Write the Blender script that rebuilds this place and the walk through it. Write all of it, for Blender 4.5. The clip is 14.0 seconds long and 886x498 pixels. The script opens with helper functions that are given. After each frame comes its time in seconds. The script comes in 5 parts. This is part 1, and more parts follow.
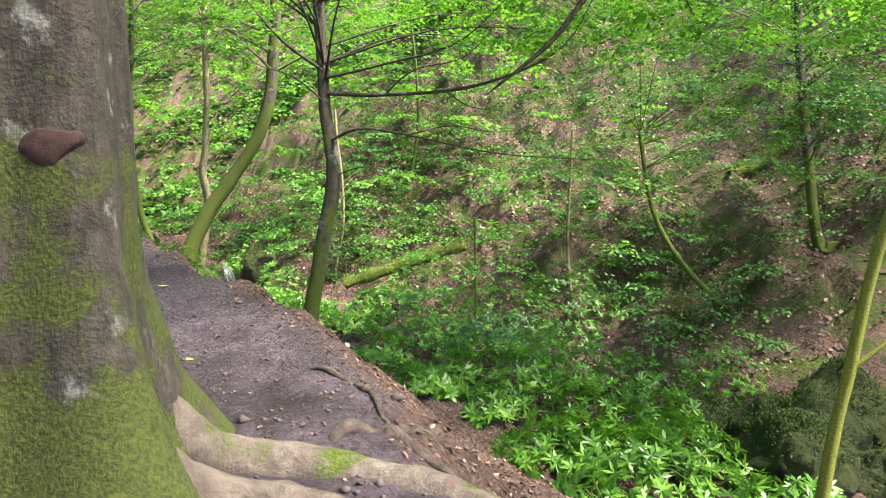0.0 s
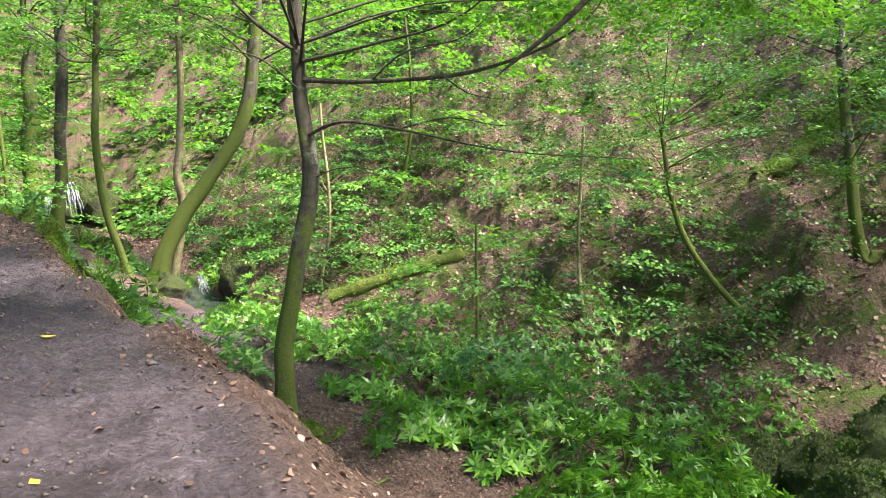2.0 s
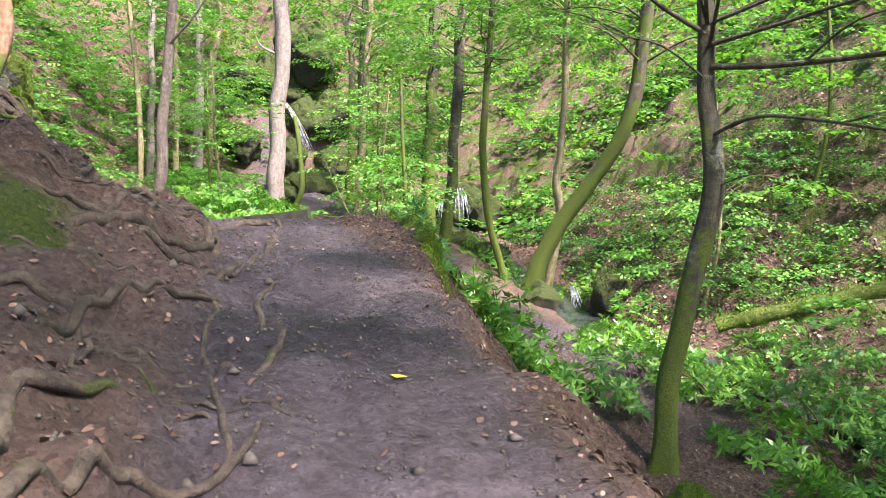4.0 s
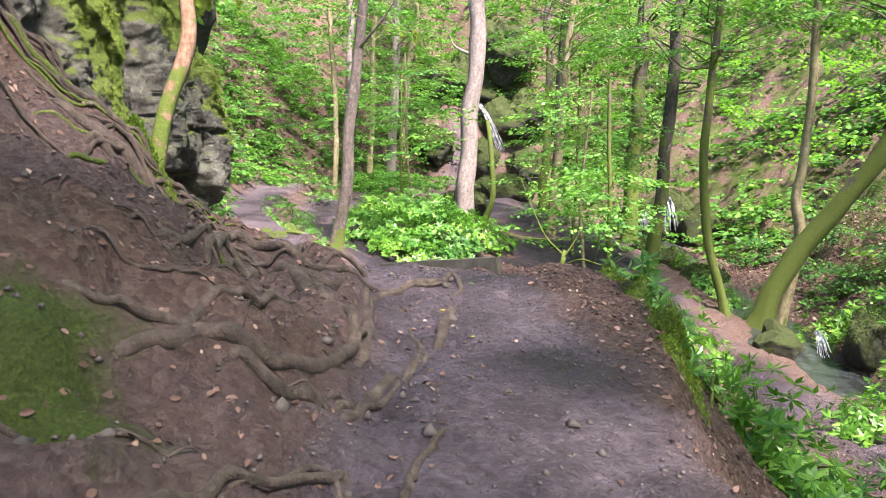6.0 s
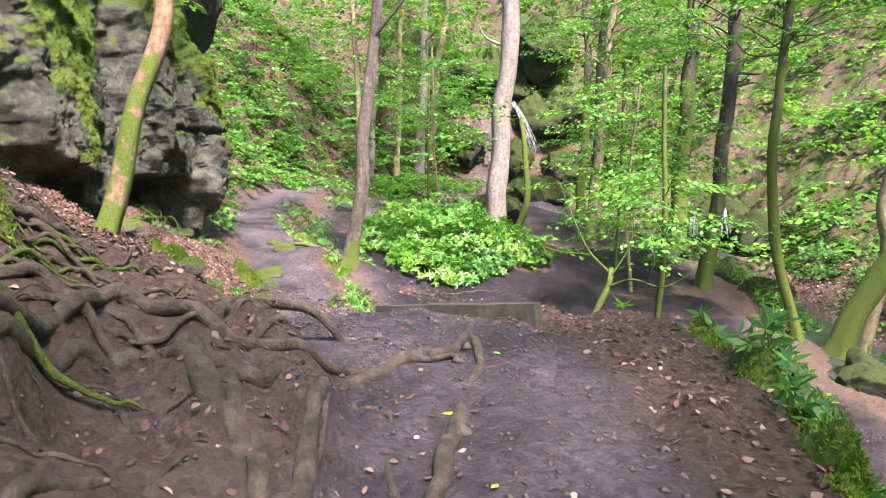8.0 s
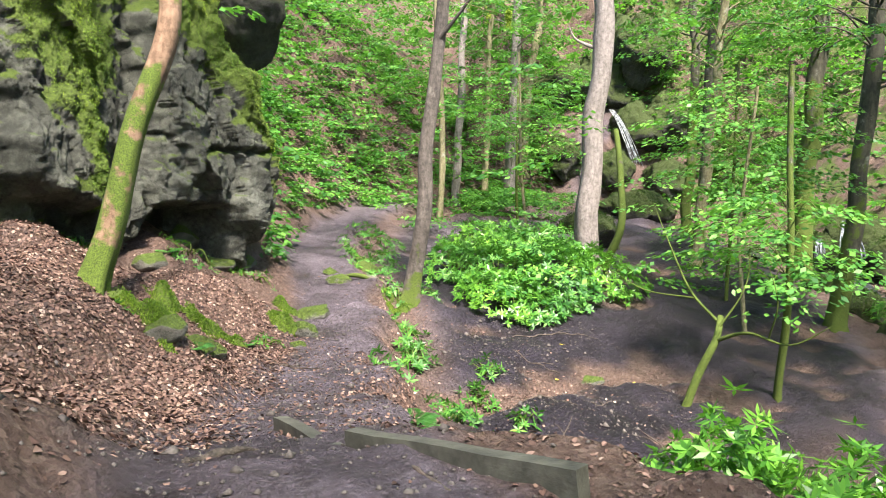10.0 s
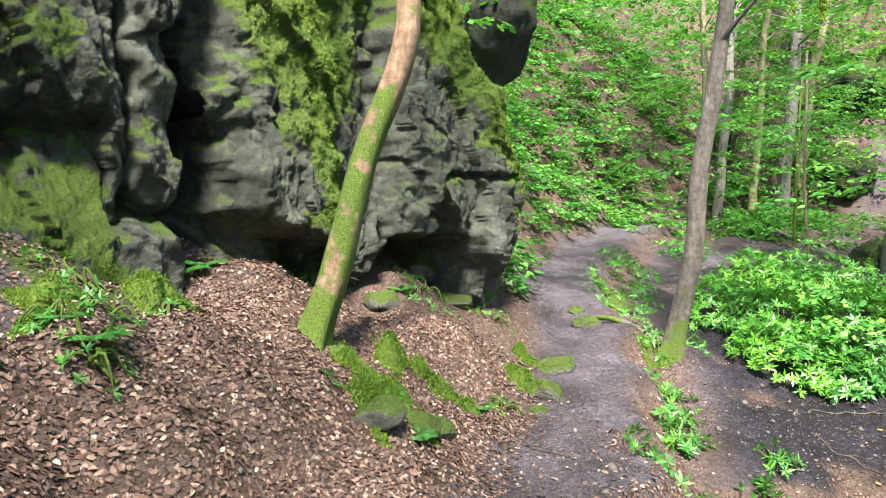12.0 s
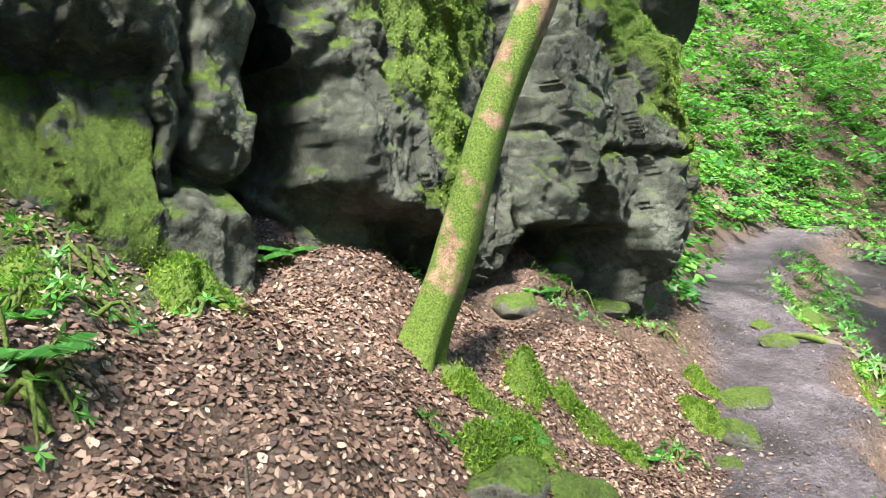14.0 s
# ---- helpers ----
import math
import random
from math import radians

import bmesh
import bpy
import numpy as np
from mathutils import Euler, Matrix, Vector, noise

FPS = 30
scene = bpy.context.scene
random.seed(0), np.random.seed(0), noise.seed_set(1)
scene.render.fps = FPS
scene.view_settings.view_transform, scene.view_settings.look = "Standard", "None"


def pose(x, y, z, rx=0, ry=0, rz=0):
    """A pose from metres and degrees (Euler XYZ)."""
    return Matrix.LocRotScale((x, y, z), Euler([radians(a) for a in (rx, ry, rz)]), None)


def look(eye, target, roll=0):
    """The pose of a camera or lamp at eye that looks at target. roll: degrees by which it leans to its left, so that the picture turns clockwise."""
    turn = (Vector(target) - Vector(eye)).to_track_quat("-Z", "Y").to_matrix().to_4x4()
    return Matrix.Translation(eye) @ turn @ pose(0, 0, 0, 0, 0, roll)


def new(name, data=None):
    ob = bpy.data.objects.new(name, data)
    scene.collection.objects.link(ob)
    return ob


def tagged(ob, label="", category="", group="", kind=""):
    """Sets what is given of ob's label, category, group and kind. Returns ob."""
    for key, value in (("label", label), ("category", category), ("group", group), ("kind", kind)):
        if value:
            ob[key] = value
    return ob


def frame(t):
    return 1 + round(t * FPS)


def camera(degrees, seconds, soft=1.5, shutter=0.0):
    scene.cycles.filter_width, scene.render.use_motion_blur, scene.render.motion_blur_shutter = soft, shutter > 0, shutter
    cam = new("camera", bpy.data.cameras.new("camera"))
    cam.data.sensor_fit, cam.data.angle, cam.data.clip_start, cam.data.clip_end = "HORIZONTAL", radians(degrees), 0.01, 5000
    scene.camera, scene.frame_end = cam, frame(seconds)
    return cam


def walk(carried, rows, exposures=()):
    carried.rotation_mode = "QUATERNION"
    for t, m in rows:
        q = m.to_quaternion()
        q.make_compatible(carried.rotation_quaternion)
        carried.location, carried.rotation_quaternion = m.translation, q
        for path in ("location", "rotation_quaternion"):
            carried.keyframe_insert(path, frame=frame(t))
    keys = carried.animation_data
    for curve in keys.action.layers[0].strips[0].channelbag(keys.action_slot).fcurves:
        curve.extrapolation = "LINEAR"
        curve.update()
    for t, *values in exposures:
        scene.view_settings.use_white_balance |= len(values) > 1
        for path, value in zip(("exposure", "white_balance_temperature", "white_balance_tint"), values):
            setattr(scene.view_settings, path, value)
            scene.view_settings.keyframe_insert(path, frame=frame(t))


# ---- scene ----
EXPO = 2.48
cam = camera(62.4, 14.0, soft=1.0, shutter=0.0)
PATH_ROWS = [
    (0.0, 0.000, -0.000, 1.400, 84.27, -0.61, -0.41),
    (0.5, -0.013, 0.507, 1.416, 84.17, -0.53, -1.02),
    (1.0, -0.030, 1.000, 1.470, 84.15, -0.45, -1.24),
    (1.5, -0.040, 1.460, 1.454, 84.17, -0.46, -1.27),
    (2.0, -0.027, 1.924, 1.425, 84.27, -0.53, -0.83),
    (2.5, -0.116, 2.348, 1.363, 84.36, -0.62, 0.66),
    (3.0, -0.223, 2.697, 1.309, 84.50, -0.77, 4.15),
    (3.5, -0.380, 3.088, 1.330, 84.44, -0.98, 15.36),
    (4.0, -0.574, 3.376, 1.393, 84.56, -1.12, 27.70),
    (4.2, -0.670, 3.493, 1.376, 84.59, -1.17, 31.43),
    (6.3, -2.173, 5.428, 1.851, 83.94, -1.50, 42.66),
    (6.5, -2.298, 5.614, 1.857, 83.98, -1.49, 42.76),
    (7.0, -2.610, 6.127, 1.840, 83.96, -1.49, 43.25),
    (7.5, -3.008, 6.431, 1.853, 83.93, -1.42, 44.10),
    (7.7, -3.148, 6.552, 1.866, 83.91, -1.38, 44.57),
    (9.8, -4.290, 8.586, 2.059, 84.48, -1.02, 51.20),
    (10.0, -4.481, 8.654, 2.134, 84.46, -1.01, 53.04),
    (10.5, -4.911, 8.791, 2.321, 84.66, -1.01, 57.36),
    (11.0, -5.254, 9.013, 2.394, 84.70, -1.10, 61.30),
    (11.5, -5.711, 9.214, 2.443, 84.71, -1.12, 67.15),
    (12.0, -6.084, 9.356, 2.427, 84.78, -1.31, 71.82),
    (12.5, -6.546, 9.469, 2.389, 84.65, -1.33, 77.47),
    (13.0, -7.139, 9.558, 2.315, 84.71, -1.38, 80.87),
    (13.5, -7.667, 9.733, 2.170, 84.68, -1.45, 82.90),
    (14.0, -8.023, 9.846, 2.107, 84.80, -1.39, 82.59),
]
walk(cam, [(t, pose(x, y, z, rx, ry, rz)) for t, x, y, z, rx, ry, rz in PATH_ROWS], exposures=[(0.0, EXPO, 6700, 20), (3.0, EXPO, 6650, 20), (4.2, EXPO, 6500, 26), (7.5, EXPO, 6450, 28), (10.0, EXPO - 0.2, 6350, 15), (12.5, EXPO - 0.08, 6150, 7), (14.0, EXPO + 0.06, 6150, 5)])

# ---- world and light ----
world = bpy.data.worlds.new("world")
scene.world = world
world.use_nodes = True
SUN_EL, SUN_AZ = radians(56), radians(112)
wn = world.node_tree.nodes
sky = wn.new("ShaderNodeTexSky")
sky.sky_type = "NISHITA"
sky.sun_disc = False
sky.sun_elevation, sky.sun_rotation = SUN_EL, SUN_AZ
wn["Background"].inputs["Strength"].default_value = 0.078
world.node_tree.links.new(sky.outputs["Color"], wn["Background"].inputs["Color"])
sun_data = bpy.data.lights.new("sun", "SUN")
sun_data.energy, sun_data.angle, sun_data.color = 4.3, radians(10), (1.0, 0.94, 0.8)
sun = new("sun", sun_data)
sun.matrix_world = look((math.sin(SUN_AZ) * math.cos(SUN_EL) * 40, math.cos(SUN_AZ) * math.cos(SUN_EL) * 40, math.sin(SUN_EL) * 40), (0, 0, 0))

# ---- noise ----
rng = np.random.default_rng(7)


def lattice(ix, iy, iz, seed):
    h = (ix.astype(np.int64) * 374761393 + iy.astype(np.int64) * 668265263 + iz.astype(np.int64) * 2147483647 + seed * 974634777) & 0xFFFFFFFF
    h = ((h ^ (h >> 13)) * 1274126177) & 0xFFFFFFFF
    return ((h ^ (h >> 16)) & 0xFFFF) / 32767.5 - 1.0


def vnoise(x, y, z=None, seed=0):
    x, y = np.asarray(x, float), np.asarray(y, float)
    z = np.zeros_like(x) if z is None else np.asarray(z, float)
    ix, iy, iz = np.floor(x), np.floor(y), np.floor(z)
    fx, fy, fz = x - ix, y - iy, z - iz
    fx, fy, fz = (f * f * (3 - 2 * f) for f in (fx, fy, fz))
    out = 0
    for a in (0, 1):
        for b in (0, 1):
            for c in (0, 1):
                w = (fx if a else 1 - fx) * (fy if b else 1 - fy) * (fz if c else 1 - fz)
                out = out + w * lattice(ix + a, iy + b, iz + c, seed)
    return out


def fbm(x, y, z=None, seed=0, octaves=4, gain=0.5):
    out, amp, s = 0, 1.0, 1.0
    for k in range(octaves):
        out = out + amp * vnoise(x * s + k * 7.3, y * s - k * 3.1, None if z is None else z * s + k * 1.7, seed + k)
        amp *= gain
        s *= 2.07
    return out


# ---- materials ----
def nodes_of(name):
    m = bpy.data.materials.new(name)
    m.use_nodes = True
    t = m.node_tree
    return m, t, t.nodes, t.links, t.nodes["Principled BSDF"]


def noise_node(t, scale, detail=6, rough=0.6, coords="Object", distortion=0.0):
    c = t.nodes.new("ShaderNodeTexCoord")
    n = t.nodes.new("ShaderNodeTexNoise")
    n.inputs["Scale"].default_value, n.inputs["Detail"].default_value = scale, detail
    n.inputs["Roughness"].default_value, n.inputs["Distortion"].default_value = rough, distortion
    t.links.new(c.outputs[coords], n.inputs["Vector"])
    return n


def ramp_node(t, source, stops):
    r = t.nodes.new("ShaderNodeValToRGB")
    e = r.color_ramp.elements
    while len(e) < len(stops):
        e.new(0.5)
    for el, (p, c) in zip(e, stops):
        el.position, el.color = p, (*c, 1)
    t.links.new(source, r.inputs["Fac"])
    return r


def mix_node(t, fac, a, b):
    m = t.nodes.new("ShaderNodeMix")
    m.data_type = "RGBA"
    if isinstance(fac, float):
        m.inputs[0].default_value = fac
    else:
        t.links.new(fac, m.inputs[0])
    for k, v in ((6, a), (7, b)):
        if isinstance(v, tuple):
            m.inputs[k].default_value = (*v, 1)
        else:
            t.links.new(v, m.inputs[k])
    return m.outputs[2]


def bump_node(t, heights, bsdf, strength=0.5, distance=0.02):
    prev = None
    for h in heights:
        b = t.nodes.new("ShaderNodeBump")
        b.inputs["Strength"].default_value, b.inputs["Distance"].default_value = strength, distance
        t.links.new(h, b.inputs["Height"])
        if prev:
            t.links.new(prev, b.inputs["Normal"])
        prev = b.outputs["Normal"]
    t.links.new(prev, bsdf.inputs["Normal"])


def math_node(t, op, a, b=0.0, clamp=False):
    m = t.nodes.new("ShaderNodeMath")
    m.operation, m.use_clamp = op, clamp
    for k, v in ((0, a), (1, b)):
        if isinstance(v, (int, float)):
            m.inputs[k].default_value = v
        else:
            t.links.new(v, m.inputs[k])
    return m.outputs[0]


def attr_node(t, name):
    a = t.nodes.new("ShaderNodeAttribute")
    a.attribute_name = name
    return a.outputs["Fac"]


def up_node(t):
    g = t.nodes.new("ShaderNodeNewGeometry")
    s = t.nodes.new("ShaderNodeSeparateXYZ")
    t.links.new(g.outputs["Normal"], s.inputs[0])
    return s.outputs["Z"]


def leaf_material(name, dark, mid, light, glow=0.45, rough=0.45):
    m, t, n, l, p = nodes_of(name)
    g = n.new("ShaderNodeNewGeometry")
    r = ramp_node(t, g.outputs["Random Per Island"], [(0.0, dark), (0.45, mid), (0.9, light), (1.0, tuple(min(1, c * 1.2 + 0.02) for c in light))])
    # Broad blotches, cool dark to warm bright, paint shade and sun into the leaves.
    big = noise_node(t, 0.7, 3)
    light_tone = ramp_node(t, big.outputs["Fac"], [(0.34, (0.42, 0.54, 0.56)), (0.5, (0.9, 0.95, 0.9)), (0.66, (1.3, 1.2, 0.95))])
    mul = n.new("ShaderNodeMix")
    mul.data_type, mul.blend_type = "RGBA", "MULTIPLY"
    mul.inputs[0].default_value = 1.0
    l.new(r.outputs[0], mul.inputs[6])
    l.new(light_tone.outputs[0], mul.inputs[7])
    l.new(mul.outputs[2], p.inputs["Base Color"])
    p.inputs["Roughness"].default_value = rough
    tr = n.new("ShaderNodeBsdfTranslucent")
    warm = mix_node(t, 0.35, mul.outputs[2], (0.22, 0.6, 0.03))
    l.new(warm, tr.inputs["Color"])
    mx = n.new("ShaderNodeMixShader")
    mx.inputs[0].default_value = glow
    l.new(p.outputs[0], mx.inputs[1])
    l.new(tr.outputs[0], mx.inputs[2])
    l.new(mx.outputs[0], n["Material Output"].inputs["Surface"])
    return m


def bark_material(name, low, high, moss_amount, moss_low=(0.025, 0.04, 0.004), moss_high=(0.105, 0.15, 0.014), scale=1.0, moss_height=1.5, patch=None, lichen=0.45, relief=0.025):
    """Bark with streaks along the trunk and moss that thins out upward from the foot (object z)."""
    m, t, n, l, p = nodes_of(name)
    c = n.new("ShaderNodeTexCoord")
    mp = n.new("ShaderNodeMapping")
    mp.inputs["Scale"].default_value = (9 * scale, 9 * scale, 2.0 * scale)
    l.new(c.outputs["Object"], mp.inputs[0])
    st = n.new("ShaderNodeTexNoise")
    st.inputs["Scale"].default_value, st.inputs["Detail"].default_value, st.inputs["Roughness"].default_value = 1.4, 8, 0.65
    l.new(mp.outputs[0], st.inputs["Vector"])
    mid = tuple((a + b) / 2 for a, b in zip(low, high))
    bark = ramp_node(t, st.outputs["Fac"], [(0.25, low), (0.5, mid), (0.75, high)])
    col = bark.outputs[0]
    blot = noise_node(t, 3.2 * scale, 7, 0.65)
    lich = ramp_node(t, blot.outputs["Fac"], [(0.58, (0, 0, 0)), (0.66, (1, 1, 1))])
    col = mix_node(t, math_node(t, "MULTIPLY", lich.outputs[0], lichen), col, patch or (0.4, 0.41, 0.36))
    mot = noise_node(t, 11 * scale, 8, 0.7)
    dark = ramp_node(t, mot.outputs["Fac"], [(0.38, (1, 1, 1)), (0.56, (0, 0, 0))])
    col = mix_node(t, math_node(t, "MULTIPLY", dark.outputs[0], 0.6), col, tuple(x * 0.6 for x in low))
    fine = noise_node(t, 60, 5)
    mossy = ramp_node(t, fine.outputs["Fac"], [(0.3, moss_low), (0.7, moss_high)])
    sz = n.new("ShaderNodeSeparateXYZ")
    l.new(c.outputs["Object"], sz.inputs[0])
    hz = math_node(t, "MULTIPLY", sz.outputs["Z"], -0.45 / moss_height)
    mn = noise_node(t, 2.1 * scale, 6, 0.6)
    wide = math_node(t, "MULTIPLY_ADD", mn.outputs["Fac"], 1.9)
    wide.node.inputs[2].default_value = -0.45
    v = math_node(t, "ADD", math_node(t, "ADD", wide, hz), moss_amount - 0.5)
    fac = ramp_node(t, v, [(0.46, (0, 0, 0)), (0.58, (1, 1, 1))])
    col = mix_node(t, fac.outputs[0], col, mossy.outputs[0])
    l.new(col, p.inputs["Base Color"])
    p.inputs["Roughness"].default_value = 0.88
    bump_node(t, [st.outputs["Fac"], mot.outputs["Fac"], fine.outputs["Fac"]], p, 0.6, relief)
    return m


def ground_material():
    m, t, n, l, p = nodes_of("forest_soil")
    a, b, c = noise_node(t, 1.1, 9, 0.68), noise_node(t, 14, 8, 0.72), noise_node(t, 70, 6, 0.7)
    # The blue in the mud is the sky's reflection on wet earth, put into its colour.
    mud = ramp_node(t, a.outputs["Fac"], [(0.34, (0.058, 0.044, 0.05)), (0.5, (0.126, 0.1, 0.12)), (0.66, (0.22, 0.18, 0.212))])
    crumb = ramp_node(t, b.outputs["Fac"], [(0.4, (0, 0, 0)), (0.62, (1, 1, 1))])
    mud1 = mix_node(t, math_node(t, "MULTIPLY", crumb.outputs[0], 0.6), mud.outputs[0], (0.03, 0.021, 0.021))
    pud = ramp_node(t, attr_node(t, "wet"), [(0.0, (1, 1, 1)), (1.0, (0.2, 0.19, 0.24))])
    wm = n.new("ShaderNodeMix")
    wm.data_type, wm.blend_type = "RGBA", "MULTIPLY"
    wm.inputs[0].default_value = 1.0
    l.new(mud1, wm.inputs[6])
    l.new(pud.outputs[0], wm.inputs[7])
    mud2 = wm.outputs[2]
    vor = n.new("ShaderNodeTexVoronoi")
    vor.inputs["Scale"].default_value = 26
    vor.inputs["Randomness"].default_value = 1
    tc = n.new("ShaderNodeTexCoord")
    warp = n.new("ShaderNodeVectorMath")
    warp.operation = "MULTIPLY_ADD"
    warp.inputs[1].default_value = (0.06, 0.06, 0.06)
    l.new(b.outputs["Color"], warp.inputs[0])
    l.new(tc.outputs["Object"], warp.inputs[2])
    l.new(warp.outputs[0], vor.inputs["Vector"])
    sep = n.new("ShaderNodeSeparateColor")
    l.new(vor.outputs["Color"], sep.inputs[0])
    lit = ramp_node(t, sep.outputs[0], [(0.0, (0.09, 0.055, 0.043)), (0.35, (0.14, 0.087, 0.068)), (0.7, (0.17, 0.112, 0.088)), (1.0, (0.22, 0.155, 0.127))])
    litter = mix_node(t, math_node(t, "MULTIPLY", c.outputs["Fac"], 0.5), lit.outputs[0], (0.07, 0.04, 0.03))
    grime = ramp_node(t, c.outputs["Fac"], [(0.3, (0.024, 0.04, 0.006)), (0.7, (0.1, 0.15, 0.022))])
    col = mix_node(t, attr_node(t, "litter"), mud2, litter)
    mm = math_node(t, "ADD", attr_node(t, "moss"), math_node(t, "MULTIPLY", math_node(t, "SUBTRACT", a.outputs["Fac"], 0.5), 1.6))
    mf = ramp_node(t, mm, [(0.42, (0, 0, 0)), (0.62, (1, 1, 1))])
    col = mix_node(t, mf.outputs[0], col, grime.outputs[0])
    l.new(col, p.inputs["Base Color"])
    wet = ramp_node(t, a.outputs["Fac"], [(0.36, (0.32, 0.32, 0.32)), (0.58, (0.85, 0.85, 0.85))])
    rgh = mix_node(t, attr_node(t, "litter"), wet.outputs[0], (0.85, 0.85, 0.85))
    rgh = mix_node(t, math_node(t, "MULTIPLY", attr_node(t, "wet"), 0.75), rgh, (0.5, 0.5, 0.5))
    l.new(rgh, p.inputs["Roughness"])
    p.inputs["Specular IOR Level"].default_value = 0.35
    tread = noise_node(t, 7, 5, 0.62, distortion=0.8)
    hump = n.new("ShaderNodeBump")
    hump.inputs["Strength"].default_value, hump.inputs["Distance"].default_value = 0.8, 0.13
    l.new(tread.outputs["Fac"], hump.inputs["Height"])
    bump_node(t, [b.outputs["Fac"], c.outputs["Fac"], vor.outputs["Distance"]], p, 0.8, 0.045)
    for k in n:
        if k.bl_idname == "ShaderNodeBump" and k != hump and not k.inputs["Normal"].is_linked:
            l.new(hump.outputs["Normal"], k.inputs["Normal"])
    return m


def rock_material(name, dark, mid, light, moss=0.5, shade=1.0):
    m, t, n, l, p = nodes_of(name)
    a, b, c = noise_node(t, 0.9, 9, 0.65, distortion=0.6), noise_node(t, 6, 9, 0.7), noise_node(t, 45, 6, 0.7)
    s = ramp_node(t, a.outputs["Fac"], [(0.3, dark), (0.48, mid), (0.7, light)])
    s2 = ramp_node(t, b.outputs["Fac"], [(0.3, tuple(x * 0.45 for x in dark)), (0.5, mid), (0.72, light)])
    col = mix_node(t, 0.55, s.outputs[0], s2.outputs[0])
    ck = n.new("ShaderNodeTexVoronoi")
    ck.feature = "DISTANCE_TO_EDGE"
    ck.inputs["Scale"].default_value = 2.6
    cw = n.new("ShaderNodeVectorMath")
    cw.operation = "MULTIPLY_ADD"
    cw.inputs[1].default_value = (0.5, 0.5, 0.5)
    cc = n.new("ShaderNodeTexCoord")
    l.new(b.outputs["Color"], cw.inputs[0])
    l.new(cc.outputs["Object"], cw.inputs[2])
    l.new(cw.outputs[0], ck.inputs["Vector"])
    cr = ramp_node(t, ck.outputs["Distance"], [(0.0, (1, 1, 1)), (0.035, (0, 0, 0))])
    col = mix_node(t, math_node(t, "MULTIPLY", cr.outputs[0], 0.75), col, tuple(x * 0.3 for x in dark))
    spots = ramp_node(t, c.outputs["Fac"], [(0.62, (0, 0, 0)), (0.72, (1, 1, 1))])
    col = mix_node(t, math_node(t, "MULTIPLY", spots.outputs[0], 0.6), col, (0.42, 0.43, 0.38))
    mossy = ramp_node(t, c.outputs["Fac"], [(0.3, tuple(x * shade for x in (0.025, 0.045, 0.005))), (0.7, tuple(x * shade for x in (0.13, 0.19, 0.016)))])
    mn = noise_node(t, 1.5, 7, 0.62)
    v = math_node(t, "ADD", math_node(t, "MULTIPLY", up_node(t), 0.42), mn.outputs["Fac"])
    v = math_node(t, "ADD", v, math_node(t, "MULTIPLY", attr_node(t, "moss"), 0.85))
    mf = ramp_node(t, math_node(t, "ADD", v, moss - 0.5), [(0.58, (0, 0, 0)), (0.72, (1, 1, 1))])
    col = mix_node(t, mf.outputs[0], col, mossy.outputs[0])
    l.new(col, p.inputs["Base Color"])
    p.inputs["Roughness"].default_value = 0.82
    bump_node(t, [b.outputs["Fac"], c.outputs["Fac"], ck.outputs["Distance"]], p, 1.0, 0.06)
    return m


def plain_material(name, low, high, rough=0.7, scale=12, bump=0.4):
    m, t, n, l, p = nodes_of(name)
    a, b = noise_node(t, scale, 8, 0.65), noise_node(t, scale * 6, 5)
    r = ramp_node(t, a.outputs["Fac"], [(0.3, low), (0.7, high)])
    l.new(r.outputs[0], p.inputs["Base Color"])
    p.inputs["Roughness"].default_value = rough
    bump_node(t, [a.outputs["Fac"], b.outputs["Fac"]], p, bump, 0.01)
    return m


def litter_material():
    m, t, n, l, p = nodes_of("dead_leaf")
    g = n.new("ShaderNodeNewGeometry")
    r = ramp_node(t, g.outputs["Random Per Island"], [(0.0, (0.035, 0.017, 0.013)), (0.4, (0.095, 0.05, 0.036)), (0.75, (0.165, 0.094, 0.07)), (0.93, (0.27, 0.175, 0.135)), (1.0, (0.4, 0.3, 0.24))])
    l.new(r.outputs[0], p.inputs["Base Color"])
    p.inputs["Roughness"].default_value = 0.7
    return m


SOIL = ground_material()
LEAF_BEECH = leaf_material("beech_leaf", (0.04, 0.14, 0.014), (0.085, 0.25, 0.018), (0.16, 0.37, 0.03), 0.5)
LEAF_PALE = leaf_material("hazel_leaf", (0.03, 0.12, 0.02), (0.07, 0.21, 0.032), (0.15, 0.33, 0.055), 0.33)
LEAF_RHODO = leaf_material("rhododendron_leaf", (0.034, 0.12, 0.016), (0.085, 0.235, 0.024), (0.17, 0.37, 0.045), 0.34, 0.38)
# Darker, less translucent leaf; its colour also holds the shade inside dense foliage.
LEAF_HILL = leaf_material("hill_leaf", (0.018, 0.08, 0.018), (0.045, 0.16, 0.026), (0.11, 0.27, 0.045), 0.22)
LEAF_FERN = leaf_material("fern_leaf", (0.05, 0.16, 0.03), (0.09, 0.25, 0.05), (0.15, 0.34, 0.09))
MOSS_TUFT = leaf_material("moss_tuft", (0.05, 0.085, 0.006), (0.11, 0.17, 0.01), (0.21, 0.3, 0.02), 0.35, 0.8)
MOSS_DARK = leaf_material("dark_moss", (0.014, 0.03, 0.003), (0.03, 0.055, 0.005), (0.06, 0.1, 0.008), 0.15, 0.8)
MOSS_BED = plain_material("moss_bed", (0.03, 0.05, 0.005), (0.1, 0.145, 0.012), 0.9, 16, 0.8)
DEAD_LEAF = litter_material()
